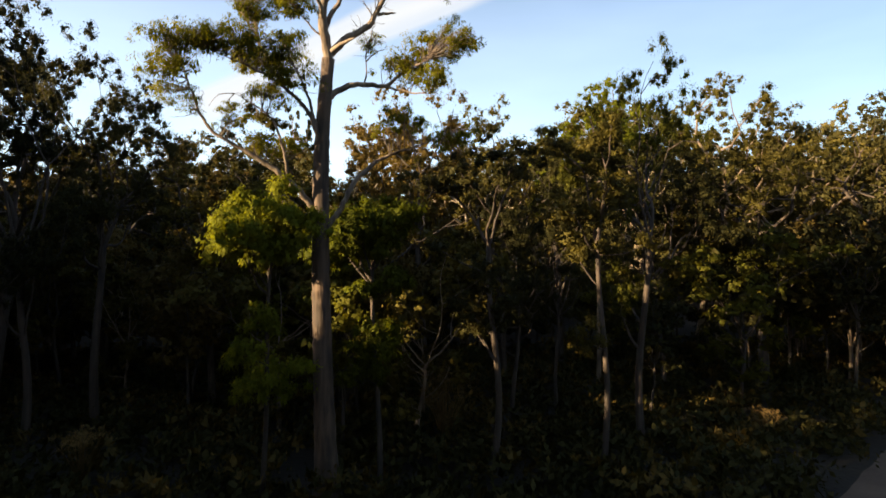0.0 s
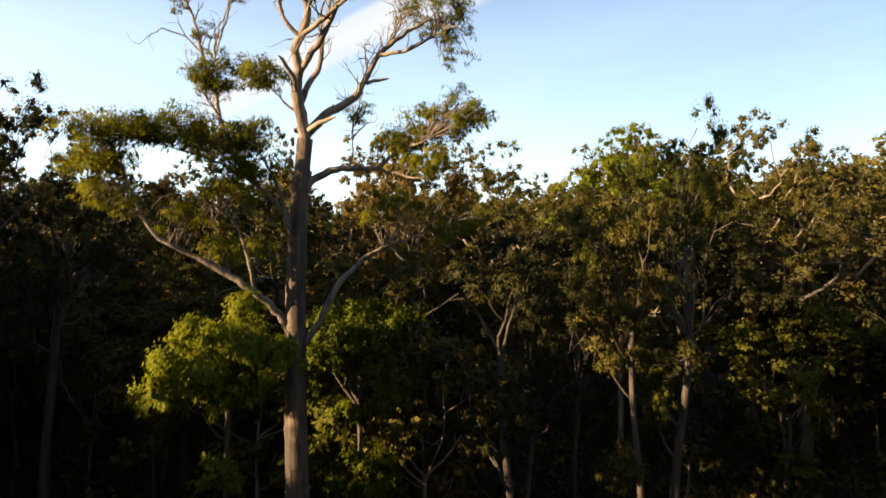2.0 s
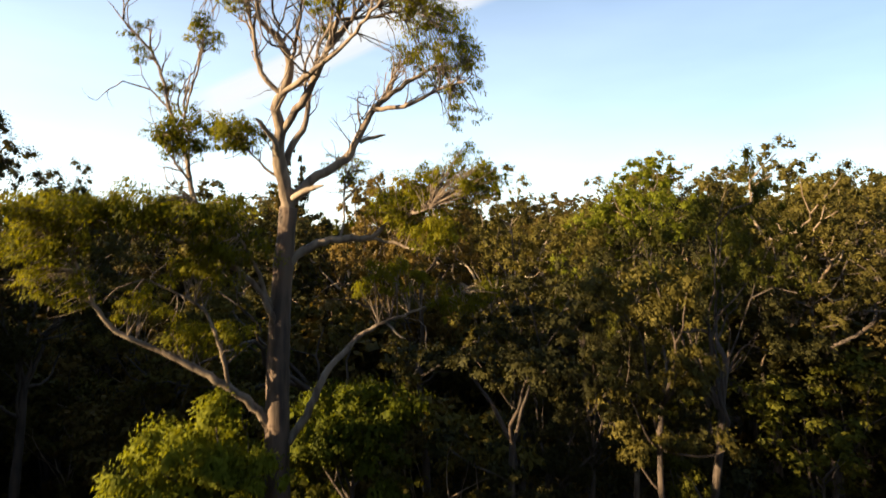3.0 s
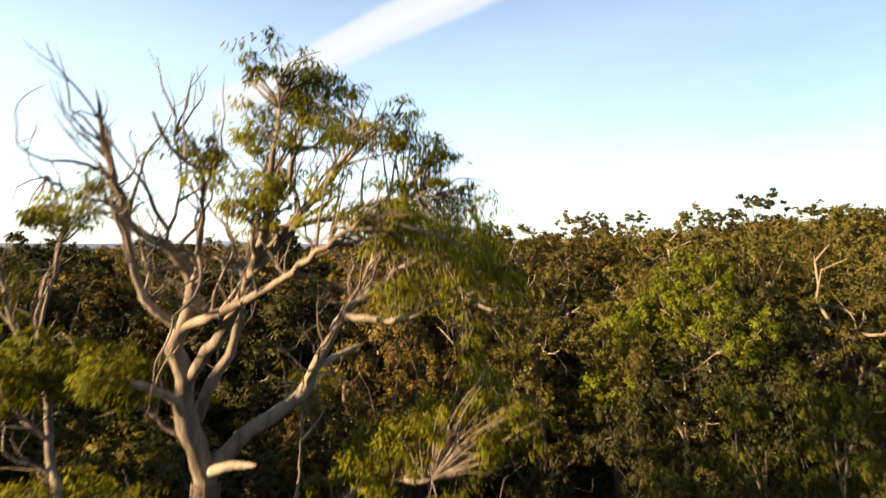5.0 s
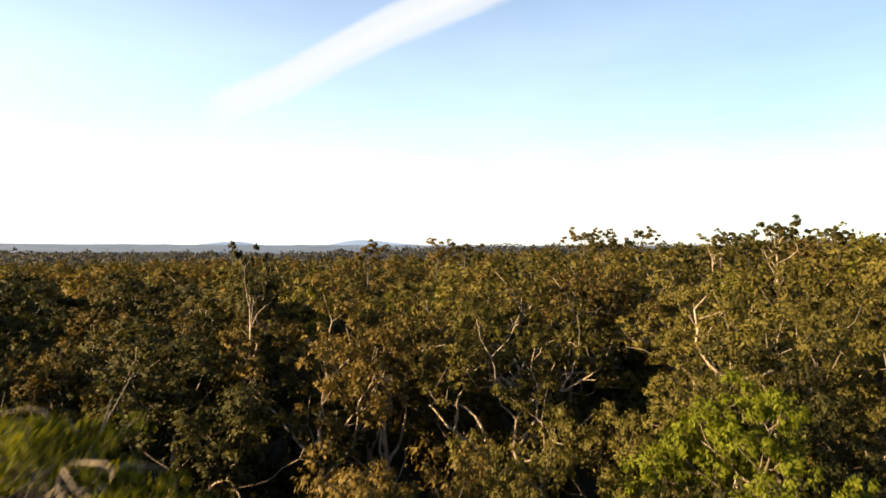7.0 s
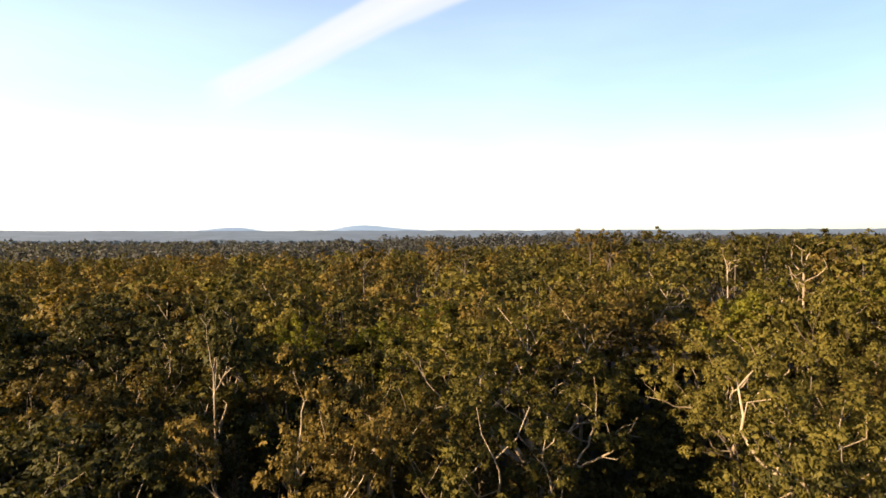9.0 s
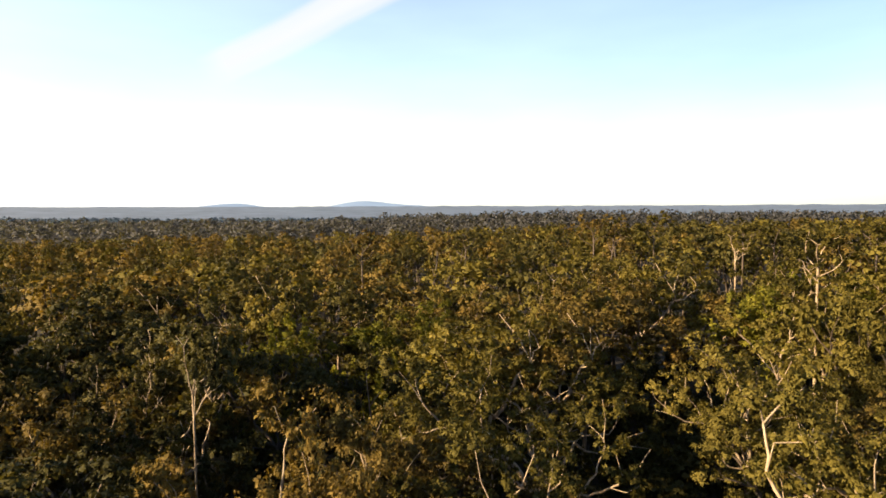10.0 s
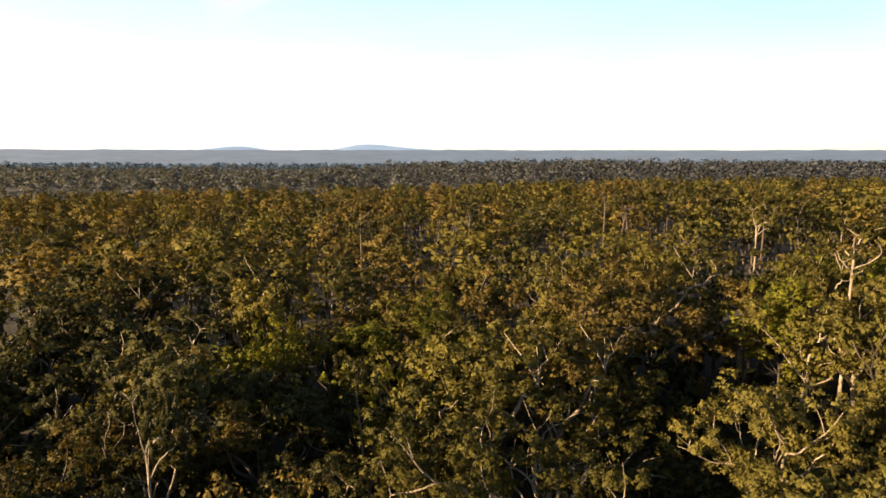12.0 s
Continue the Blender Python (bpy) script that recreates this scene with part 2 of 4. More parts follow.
def leaves(rng, centres, radii, count, length, width, droop=0.6, flat=0.7, tufts=6, soft=0.0):
    """Hanging leaves in loose tufts: one slim four-cornered blade each."""
    centres, radii = np.asarray(centres, float).reshape(-1, 3), np.asarray(radii, float)
    n = len(centres)
    way = unit(rng.normal(size=(n, tufts, 3)))
    way[..., 2] = np.abs(way[..., 2]) * 1.1 - 0.3
    tuft = centres[:, None] + radii[:, None, None] * 0.66 * way * np.array([1, 1, flat])
    which = rng.integers(0, tufts, (n, count))
    base = np.take_along_axis(tuft, which[..., None], 1)
    ball = unit(rng.normal(size=(n, count, 3)))
    ball[..., 2] = np.where(ball[..., 2] < -0.3, -ball[..., 2], ball[..., 2])
    p = base + ball * np.array([0.40, 0.40, 0.30]) * rng.uniform(0.55, 1.0, (n, count, 1)) * radii[:, None, None]
    out = unit(p - centres[:, None] + (p - base) * 0.9)
    d = unit(0.5 * out + np.array([0, 0, -droop]) + 0.45 * rng.normal(size=p.shape))
    s = unit(np.cross(d, out + 0.45 * rng.normal(size=p.shape)))
    s = np.where((np.cross(s, d) * out).sum(-1, keepdims=True) < 0, -s, s)
    ll = length * rng.uniform(0.6, 1.35, (n, count, 1))
    ww = width * rng.uniform(0.6, 1.3, (n, count, 1)) / 2
    mid = p + 0.45 * ll * d
    verts = np.stack([p, mid + ww * s, p + ll * d, mid - ww * s], 2).reshape(-1, 3)
    # leaves of one clump catch the light together
    middle = centres.mean(0) - np.array([0, 0, 1.0])
    whole = unit(unit(p - middle) * soft + unit((p - centres[:, None]) * np.array([1, 1, 1.3])) * 0.6 + np.cross(s, d) * 0.38)
    return verts, np.arange(len(verts)).reshape(-1, 4), np.repeat(whole.reshape(-1, 3), 4, axis=0)


def pads(rng, centres, radii, count, length, width, lumps=9, flat=0.85, droop=0.7, inner=0.22, crown_light=0.4, spray=(1.9, 3.0)):
    """Billowing pads of foliage: each a dome of small lumps, every lump a ball of short leaves round a few broad inner sprays."""
    centres, radii = np.asarray(centres, float).reshape(-1, 3), np.asarray(radii, float).reshape(-1)
    n = len(centres)
    squash = np.array([1, 1, flat])
    way = unit(rng.normal(size=(n, lumps, 3)))
    way[..., 2] = np.where(way[..., 2] < -0.45, -way[..., 2], way[..., 2])
    big = rng.uniform(0.6, 1.3, (n, lumps, 1))
    lump = centres[:, None] + radii[:, None, None] * way * squash * rng.uniform(0.5, 1.0, (n, lumps, 1))
    which = rng.integers(0, lumps, (n, count))[..., None]
    base, size, lead = np.take_along_axis(lump, which, 1), np.take_along_axis(big, which, 1), np.take_along_axis(way, which, 1)
    deep = (np.arange(count) < count * inner)[None, :, None]
    out = unit(rng.normal(size=(n, count, 3)) + 0.55 * lead + np.array([0, 0, 0.15]))
    p = base + out * np.array([1, 1, 0.8]) * size * radii[:, None, None] * 0.48 * np.where(deep, rng.uniform(0.0, 0.35, (n, count, 1)), rng.uniform(0.68, 1.08, (n, count, 1)))
    d = unit(0.45 * out + np.array([0, 0, -droop]) + 0.5 * rng.normal(size=p.shape))
    s = unit(np.cross(d, out + 0.4 * rng.normal(size=p.shape)))
    s = np.where((np.cross(s, d) * out).sum(-1, keepdims=True) < 0, -s, s)
    ll = length * rng.uniform(0.6, 1.35, (n, count, 1)) * np.where(deep, spray[0], 1.0)
    ww = width * rng.uniform(0.6, 1.3, (n, count, 1)) / 2 * np.where(deep, spray[1], 1.0)
    mid = p + 0.45 * ll * d
    verts = np.stack([p, mid + ww * s, p + ll * d, mid - ww * s], 2).reshape(-1, 3)
    # leaves of one lump, and lumps of one crown, catch the light together
    middle = centres.mean(0) - np.array([0, 0, 1.5])
    facing = unit(out * 0.65 + lead * 0.4 + crown_light * unit(p - middle) + np.cross(s, d) * 0.15)
    return verts, np.arange(len(verts)).reshape(-1, 4), np.repeat(facing.reshape(-1, 3), 4, axis=0)


# ---- the ground ----
def smooth(a, b, x):
    t = np.clip((np.asarray(x, float) - a) / (b - a), 0, 1)
    return t * t * (3 - 2 * t)


def ground_z(x, y):
    """The lie of the land: level by the road, higher to the right further in, a valley, a ridge and a far plain."""
    x, y = np.asarray(x, float), np.asarray(y, float)
    z = 0.07 * np.clip(x, 0, 110) * smooth(35, 130, y) * (1 - 0.75 * smooth(200, 400, y)) + 0.02 * np.clip(x, -200, 0) * smooth(35, 130, y)
    z = z + 0.25 * np.sin(x * 0.21 + 1.3) * np.sin(y * 0.17) + 0.8 * np.sin(x * 0.031 + 0.4) * np.sin(y * 0.023 + 1.0) * smooth(30, 90, y)
    z = z + 0.8 * smooth(170, 360, y) - 5 * np.exp(-(((x + 120) / 70) ** 2) - ((y - 205) / 60) ** 2)
    z = z - 22 * np.exp(-(((y - 480 - 0.15 * x) / 70) ** 2))
    z = z + 4 * np.exp(-(((y - 660 + 0.1 * x) / 110) ** 2)) * smooth(-260, 60, x)
    far = np.hypot(x, y)
    z = z * (1 - smooth(1400, 2600, far)) + 36 * smooth(1200, 4300, far)
    return z


def build_ground():
    ring = np.concatenate([[0.0], np.geomspace(3, 4780, 150)])
    turn = np.linspace(0, 2 * np.pi, 217)[:-1]
    r, a = np.meshgrid(ring, turn, indexing="ij")
    x, y = r * np.sin(a), r * np.cos(a)
    rng = np.random.default_rng(5)
    z = ground_z(x, y) + rng.normal(size=x.shape) * 2.5 * smooth(1150, 1600, r)
    z = z + 14 * smooth(430, 520, r) + 2 * smooth(1150, 1350, r)
    n, k = x.shape
    i, j = np.meshgrid(np.arange(n - 1), np.arange(k), indexing="ij")
    q = np.stack([i * k + j, (i + 1) * k + j, (i + 1) * k + (j + 1) % k, i * k + (j + 1) % k], -1).reshape(-1, 4)
    centre = np.stack([x, y], -1).reshape(-1, 2)[q].mean(1)
    # past 800 m the ground takes the haze-coloured plain
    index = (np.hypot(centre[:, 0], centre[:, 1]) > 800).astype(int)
    me = quad_mesh("ground", np.stack([x, y, z], -1), q[:, ::-1], [GROUND, HAZY_PLAIN], index, True)
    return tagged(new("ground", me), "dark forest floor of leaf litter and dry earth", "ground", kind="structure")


build_ground()


def build_road():
    """A gravel track that runs off between the trees, slightly crowned, with loose edges."""
    rng = np.random.default_rng(8)
    s = np.linspace(-45, 60, 90)
    across = np.linspace(-3.1, 3.1, 9)
    way, side = np.array([0.70, 0.714]), np.array([0.714, -0.70])
    start = np.array([17.0, 26.0]) + side * 3.0
    wob = 0.25 * np.sin(s * 0.4) + 0.15 * np.sin(s * 1.3)
    bend = 0.004 * np.clip(s, 0, 99) ** 2
    x = start[0] + s[:, None] * way[0] + (across[None] + (bend + wob * 0.3)[:, None]) * side[0]
    y = start[1] + s[:, None] * way[1] + (across[None] + (bend + wob * 0.3)[:, None]) * side[1]
    z = ground_z(x, y) + 0.12 * (1 - (across / 3.1) ** 2)[None] + 0.03 + 0.012 * rng.normal(size=x.shape)
    z[:, 0] -= 0.25
    z[:, -1] -= 0.25
    n, k = x.shape
    i, j = np.meshgrid(np.arange(n - 1), np.arange(k - 1), indexing="ij")
    q = np.stack([i * k + j, i * k + j + 1, (i + 1) * k + j + 1, (i + 1) * k + j], -1).reshape(-1, 4)
    me = quad_mesh("road", np.stack([x, y, z], -1), q, [ROAD], None, True)
    tagged(new("road", me), "pale brown gravel forest track with loose edges", "road", kind="structure")


build_road()


# ---- far backdrop: haze-blue hills on the horizon and a drifting streak of cloud ----
def build_hills():
    m, nt, n, l, b = material("haze_glow_hills")
    co = n.new("ShaderNodeTexCoord")
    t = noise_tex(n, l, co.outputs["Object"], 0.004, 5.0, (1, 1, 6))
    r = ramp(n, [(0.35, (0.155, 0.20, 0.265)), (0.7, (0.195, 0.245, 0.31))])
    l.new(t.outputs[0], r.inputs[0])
    # blue haze over the hills is put in as a glow
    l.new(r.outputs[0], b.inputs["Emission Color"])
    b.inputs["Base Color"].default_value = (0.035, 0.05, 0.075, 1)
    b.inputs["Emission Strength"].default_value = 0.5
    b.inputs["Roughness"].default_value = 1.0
    az = np.radians(np.linspace(-75, 75, 301))
    deg = np.degrees(az)
    rng = np.random.default_rng(3)
    top = 40 + 5 * np.sin(deg * 0.23 + 0.6) + 2.0 * np.sin(deg * 0.9) + rng.normal(size=len(deg)) * 0.8
    top = top + 52 * np.exp(-(((deg + 9.6) / 2.9) ** 2)) + 24 * np.exp(-(((deg + 6.0) / 4.2) ** 2)) + 36 * np.exp(-(((deg + 21.3) / 2.8) ** 2))
    top = top + 13 * np.exp(-(((deg - 14) / 14) ** 2)) - 14 * smooth(-30, -45, deg)
    rows = []
    for f, rad in ((-1.5, 4550), (0.35, 4600), (0.75, 4640), (0.93, 4670), (1.0, 4690)):
        h = top * f if f > 0 else np.full(len(top), -40.0)
        rows.append(np.stack([rad * np.sin(az), rad * np.cos(az), h], -1))
    v = np.stack(rows)
    n_, k = v.shape[:2]
    i, j = np.meshgrid(np.arange(n_ - 1), np.arange(k - 1), indexing="ij")
    q = np.stack([i * k + j, i * k + j + 1, (i + 1) * k + j + 1, (i + 1) * k + j], -1).reshape(-1, 4)
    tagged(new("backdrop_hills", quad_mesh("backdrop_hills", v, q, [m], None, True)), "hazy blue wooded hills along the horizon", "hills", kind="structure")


build_hills()


def build_cloud():
    """A long soft streak of cloud, high and far off; its sunlit white is put in as glow."""
    m, nt, n, l, b = material("cloud_streak_glow")
    uv = n.new("ShaderNodeUVMap")
    sep = n.new("ShaderNodeSeparateXYZ")
    l.new(uv.outputs[0], sep.inputs[0])
    edge = n.new("ShaderNodeValToRGB")
    els = edge.color_ramp.elements
    els[0].position, els[0].color = 0.0, (0, 0, 0, 1)
    els[1].position, els[1].color = 1.0, (0, 0, 0, 1)
    for at, v in ((0.2, 0.72), (0.5, 1.0), (0.78, 0.85)):
        e = els.new(at)
        e.color = (v, v, v, 1)
    edge.color_ramp.interpolation = "EASE"
    wob = noise_tex(n, l, uv.outputs[0], 5.0, 4.0, (1.0, 0.8, 1))
    shift = n.new("ShaderNodeMath")
    shift.operation = "MULTIPLY_ADD"
    l.new(wob.outputs[0], shift.inputs[0])
    shift.inputs[1].default_value = 0.16
    l.new(sep.outputs[1], shift.inputs[2])
    less = n.new("ShaderNodeMath")
    less.operation = "SUBTRACT"
    less.inputs[1].default_value = 0.08
    l.new(shift.outputs[0], less.inputs[0])
    l.new(less.outputs[0], edge.inputs[0])
    ends = ramp(n, [(0.0, (0, 0, 0)), (0.12, (1, 1, 1))])
    l.new(sep.outputs[0], ends.inputs[0])
    mul = n.new("ShaderNodeMath")
    mul.operation = "MULTIPLY"
    l.new(edge.outputs[0], mul.inputs[0])
    l.new(ends.outputs[0], mul.inputs[1])
    em, tr, mx = n.new("ShaderNodeEmission"), n.new("ShaderNodeBsdfTransparent"), n.new("ShaderNodeMixShader")
    em.inputs[0].default_value, em.inputs[1].default_value = (0.97, 0.99, 1.0, 1), 0.25
    l.new(mul.outputs[0], mx.inputs[0])
    l.new(tr.outputs[0], mx.inputs[1])
    l.new(em.outputs[0], mx.inputs[2])
    l.new(mx.outputs[0], n["Material Output"].inputs[0])
    # along the streak: azimuth and height in degrees, half width in degrees
    line = [(-23.5, 12.0, 1.3), (-21.3, 13.1, 1.3), (-16.9, 15.4, 1.35), (-11.7, 18.3, 1.4), (-6.3, 20.9, 1.5), (-0.8, 23.0, 1.6), (3.0, 24.5, 1.7), (12, 27.5, 2.0), (24, 31, 2.3)]
    line = np.array(line)
    s = np.linspace(0, len(line) - 1, 60)
    az, up, half = (np.interp(s, np.arange(len(line)), line[:, c]) for c in range(3))
    da, du = np.gradient(az), np.gradient(up)
    nrm = np.hypot(da, du)
    verts, uvs = [], []
    rows = np.linspace(-1, 1, 7)
    for w in rows:
        a, u = np.radians(az - 1.35 * w * half * du / nrm), np.radians(up + 1.35 * w * half * da / nrm)
        verts.append(np.stack([4200 * np.sin(a) * np.cos(u), 4200 * np.cos(a) * np.cos(u), 4200 * np.sin(u)], -1))
        uvs.append(np.stack([s / s[-1], np.full(len(s), (w + 1) / 2)], -1))
    v, t = np.stack(verts), np.stack(uvs).reshape(-1, 2)
    n_, k = v.shape[:2]
    i, j = np.meshgrid(np.arange(n_ - 1), np.arange(k - 1), indexing="ij")
    q = np.stack([i * k + j, i * k + j + 1, (i + 1) * k + j + 1, (i + 1) * k + j], -1).reshape(-1, 4)
    me = quad_mesh("cloud_streak_glow", v, q, [m])
    me.uv_layers.new(name="UVMap").data.foreach_set("uv", t[q.ravel()].astype(np.float32).ravel())
    ob = tagged(new("backdrop_cloud", me), "long soft white streak of cloud in the sky", "cloud", kind="structure")
    ob.visible_shadow = False


build_cloud()


# ---- trees ----
def grow(rng, height, girth, fork, limbs, reach, levels, pad, bare=0.1, spread=38, wander=0.16, lean=0.03, low=0, side=1, rise=0.10):
    """The skeleton of a gum: bare trunk, forking limbs, pads of leaves at and along their ends. Gives limbs and pads."""
    tubes, tips = [], []

    def limb(p, d, length, r, level, group):
        n = 7 if level < levels else 5
        pts, rad = [p], [r]
        for k in range(n):
            d = unit(d + wander * rng.normal(size=3) + np.array([0, 0, rise]))
            p = p + d * length / n
            pts.append(p)
            rad.append(r * (1 - 0.45 * (k + 1) / n))
        tubes.append((np.array(pts), np.array(rad), level, group))
        if level >= levels:
            rad[-1] *= 0.4
            if rng.random() > bare:
                tips.append((p, pad * rng.uniform(0.75, 1.25)))
                for _ in range(side):
                    w = rng.normal(size=3) * np.array([1, 1, 0.35])
                    tips.append((pts[int(rng.integers(1, n))] + unit(w) * pad * rng.uniform(0.5, 1.1), pad * rng.uniform(0.5, 0.85)))
            return
        kids = 2 if rng.random() < 0.5 else 3
        turn = rng.uniform(0, 2 * np.pi)
        for c in range(kids):
            a = np.radians(rng.uniform(0.6, 1.15) * spread)
            u = unit(np.cross(d, np.array([0.3, 0.2, 1.0])))
            v = np.cross(d, u)
            w = turn + c * 2 * np.pi / kids + rng.normal() * 0.3
            nd = unit(np.cos(a) * d + np.sin(a) * (np.cos(w) * u + np.sin(w) * v))
            at = p if c < 2 else pts[4]
            limb(at, nd, length * rng.uniform(0.58, 0.82), rad[-1] * (0.8 if c else 0.92), level + 1, group)

    base = np.array([0.0, 0, -0.3])
    top = height * fork
    tilt = rng.normal(size=2) * lean * top
    s = np.linspace(0, 1, 9)
    sway = rng.normal(size=(2,)) * 0.012 * height
    trunk = np.stack([tilt[0] * s**1.5 + sway[0] * np.sin(s * 5), tilt[1] * s**1.5 + sway[1] * np.sin(s * 4 + 1), base[2] + (top - base[2]) * s], -1)
    trunk[:, :2] -= trunk[0, :2]
    flare = girth * (1 - 0.42 * s) * (1 + 0.35 * np.exp(-s * 18))
    tubes.append((trunk, flare, 0, 0))
    length = (height - top) * reach
    turn = rng.uniform(0, 2 * np.pi)
    for c in range(limbs):
        a = np.radians(rng.uniform(0.35, 1.2) * spread)
        w = turn + c * 2 * np.pi / limbs + rng.normal() * 0.35
        d = np.array([np.sin(a) * np.cos(w), np.sin(a) * np.sin(w), np.cos(a)])
        at = trunk[-1] if c < 2 else trunk[-2] + (trunk[-1] - trunk[-2]) * rng.random()
        limb(at, d, length * rng.uniform(0.75, 1.15), flare[-1] * (0.85 if c == 0 else 0.66), 1, c + 1)
    for c in range(low):
        a, w = np.radians(rng.uniform(50, 78)), rng.uniform(0, 2 * np.pi)
        d = np.array([np.sin(a) * np.cos(w), np.sin(a) * np.sin(w), np.cos(a)])
        k = int(rng.integers(4, 9))
        limb(trunk[k], d, length * 0.62, flare[k] * 0.4, 2, limbs + c + 1)
    return tubes, tips


# leaves a pad, their length and width, sides of limbs, thinnest limb shown, by fineness
FINE = {
    -1: (500, 0.130, 0.052, 8, 0.0),
    0: (280, 0.165, 0.068, 7, 0.0),
    1: (165, 0.205, 0.094, 6, 0.0),
    2: (80, 0.31, 0.142, 5, 0.012),
    3: (34, 0.58, 0.30, 4, 0.05),
    4: (13, 1.15, 0.7, 3, 0.3),
    5: (10, 1.0, 0.6, 3, 0.3),
}
KINDS = {
    "gum": dict(height=25, girth=0.40, fork=0.46, limbs=4, reach=0.40, levels=3, pad=1.05, bare=0.05, spread=46, wander=0.21, low=3, side=2),
    "dense": dict(height=22, girth=0.28, fork=0.42, limbs=5, reach=0.42, levels=3, pad=1.12, bare=0.0, spread=52, wander=0.14, low=4, side=2),
    "slim": dict(height=20, girth=0.17, fork=0.60, limbs=3, reach=0.46, levels=2, pad=0.82, bare=0.0, spread=46, wander=0.12, low=8, side=2),
    "open": dict(height=27, girth=0.50, fork=0.42, limbs=4, reach=0.42, levels=3, pad=0.98, bare=0.14, spread=50, wander=0.30, low=2, side=2),
    "flat": dict(height=27, girth=0.22, fork=0.76, limbs=5, reach=0.50, levels=2, pad=0.5, bare=0.1, spread=60, wander=0.16, side=2),
    "young": dict(height=12, girth=0.11, fork=0.34, limbs=4, reach=0.42, levels=2, pad=0.95, bare=0.0, spread=48, wander=0.15, low=4, side=1),
    "bush": dict(height=13, girth=0.12, fork=0.62, limbs=6, reach=0.30, levels=2, pad=0.85, bare=0.0, spread=60, wander=0.12, low=7, side=2),
    "cap": dict(height=22, girth=0.26, fork=0.70, limbs=5, reach=0.66, levels=3, pad=0.95, bare=0.0, spread=50, wander=0.16, low=0, side=2, rise=0.04),
}
MESHES = {}


def far_skeleton(rng, n, height, girth, fork, limbs, pad, bare, **_):
    """A gum seen from far off: a trunk, a few main limbs and pads over a domed crown."""
    tubes = [(np.array([[0, 0, -0.3], [0.1, 0, height * fork * 0.5], [0, 0.2, height * fork]]), girth * np.array([1.1, 0.85, 0.65]), 0, 0)]
    half, wide = height * (1 - fork) / 2, height * 0.15
    middle = np.array([0, 0, height * (1 + fork) / 2 - 0.5])
    for c in range(limbs):
        w = c * 2 * np.pi / limbs + rng.normal() * 0.4
        e = middle + np.array([np.cos(w) * wide * 0.75, np.sin(w) * wide * 0.75, half * rng.uniform(-0.1, 0.8)])
        a = tubes[0][0][-1]
        tubes.append((np.array([a, (a + e) / 2 + rng.normal(size=3) * 0.5, e]), girth * np.array([0.5, 0.4, 0.15]), 1, 1))
    k = np.arange(n) + 0.5
    up = 1 - 1.45 * k / n
    turn = k * 2.39996 + rng.uniform(0, 6.3)
    ring = np.sqrt(1 - np.clip(up, -0.9, 1) ** 2)
    c = middle + np.stack([ring * np.cos(turn) * wide, ring * np.sin(turn) * wide, up * half], -1) * rng.uniform(0.6, 1.12, (n, 1)) + rng.normal(size=(n, 3)) * 0.35
    keep = rng.random(n) > bare
    return tubes, list(zip(c[keep], 1.4 * math.sqrt(22 / n) * pad * rng.uniform(0.75, 1.25, n)[keep]))


def tree_arrays(kind, seed, fine):
    rng = np.random.default_rng(1000 + seed * 17 + list(KINDS).index(kind))
    spec = dict(KINDS[kind])
    count, length, width, sides, thin = FINE[fine]
    tubes, tips = far_skeleton(rng, 22 if fine == 3 else 12, **spec) if fine > 2 else grow(rng, **spec)
    # near trees: the trunk and every main limb apart; far ones in one piece
    shown = [(tube(p[:: 2 if lv > 2 else 1], r[:: 2 if lv > 2 else 1], max(3, sides - lv), None), g if fine < 2 else 0) for p, r, lv, g in tubes if r[0] > thin]
    wood = [joined([t for t, h in shown if h == g]) for g in sorted({0} | {h for _, h in shown})]
    c = np.array([p for p, _ in tips])
    cr = np.array([r for _, r in tips])
    return wood, float(max(c[:, 2] + cr * 0.6)), pads(rng, c, cr, count, length, width, 6 if fine < 2 else 5 if fine < 3 else 4, inner=0.42, crown_light=0.4 if fine < 2 else 0.6 if fine < 3 else 1.0, spray=(1.5, 2.6) if fine < 2 else (1.6, 2.7))


def tree_meshes(kind, seed, fine):
    key = (kind, seed, fine)
    if key not in MESHES:
        wood, reach_up, crown = tree_arrays(kind, seed, fine)
        MESHES[key] = reach_up, [quad_mesh("limb" if i else "trunk", *w, [BARK_PALE], None, True) for i, w in enumerate(wood)], quad_mesh("crown", crown[0], crown[1], [LEAF_OLIVE], None, True, crown[2])
    return MESHES[key]


LABELS = {
    "gum": "tall gum tree with pale spreading limbs and olive leaf clumps",
    "dense": "bushy gum tree with a full rounded green crown",
    "slim": "slender young gum tree on a thin straight trunk",
    "open": "old gum tree with bare white limbs showing through a sparse crown",
    "flat": "tall thin gum tree with a flat sparse top",
    "bush": "small bushy gum with dense bright green foliage domes",
    "cap": "gum tree with a broad bright yellow-green crown of rounded clumps",
    "young": "small understorey gum tree in the shade of taller ones",
}


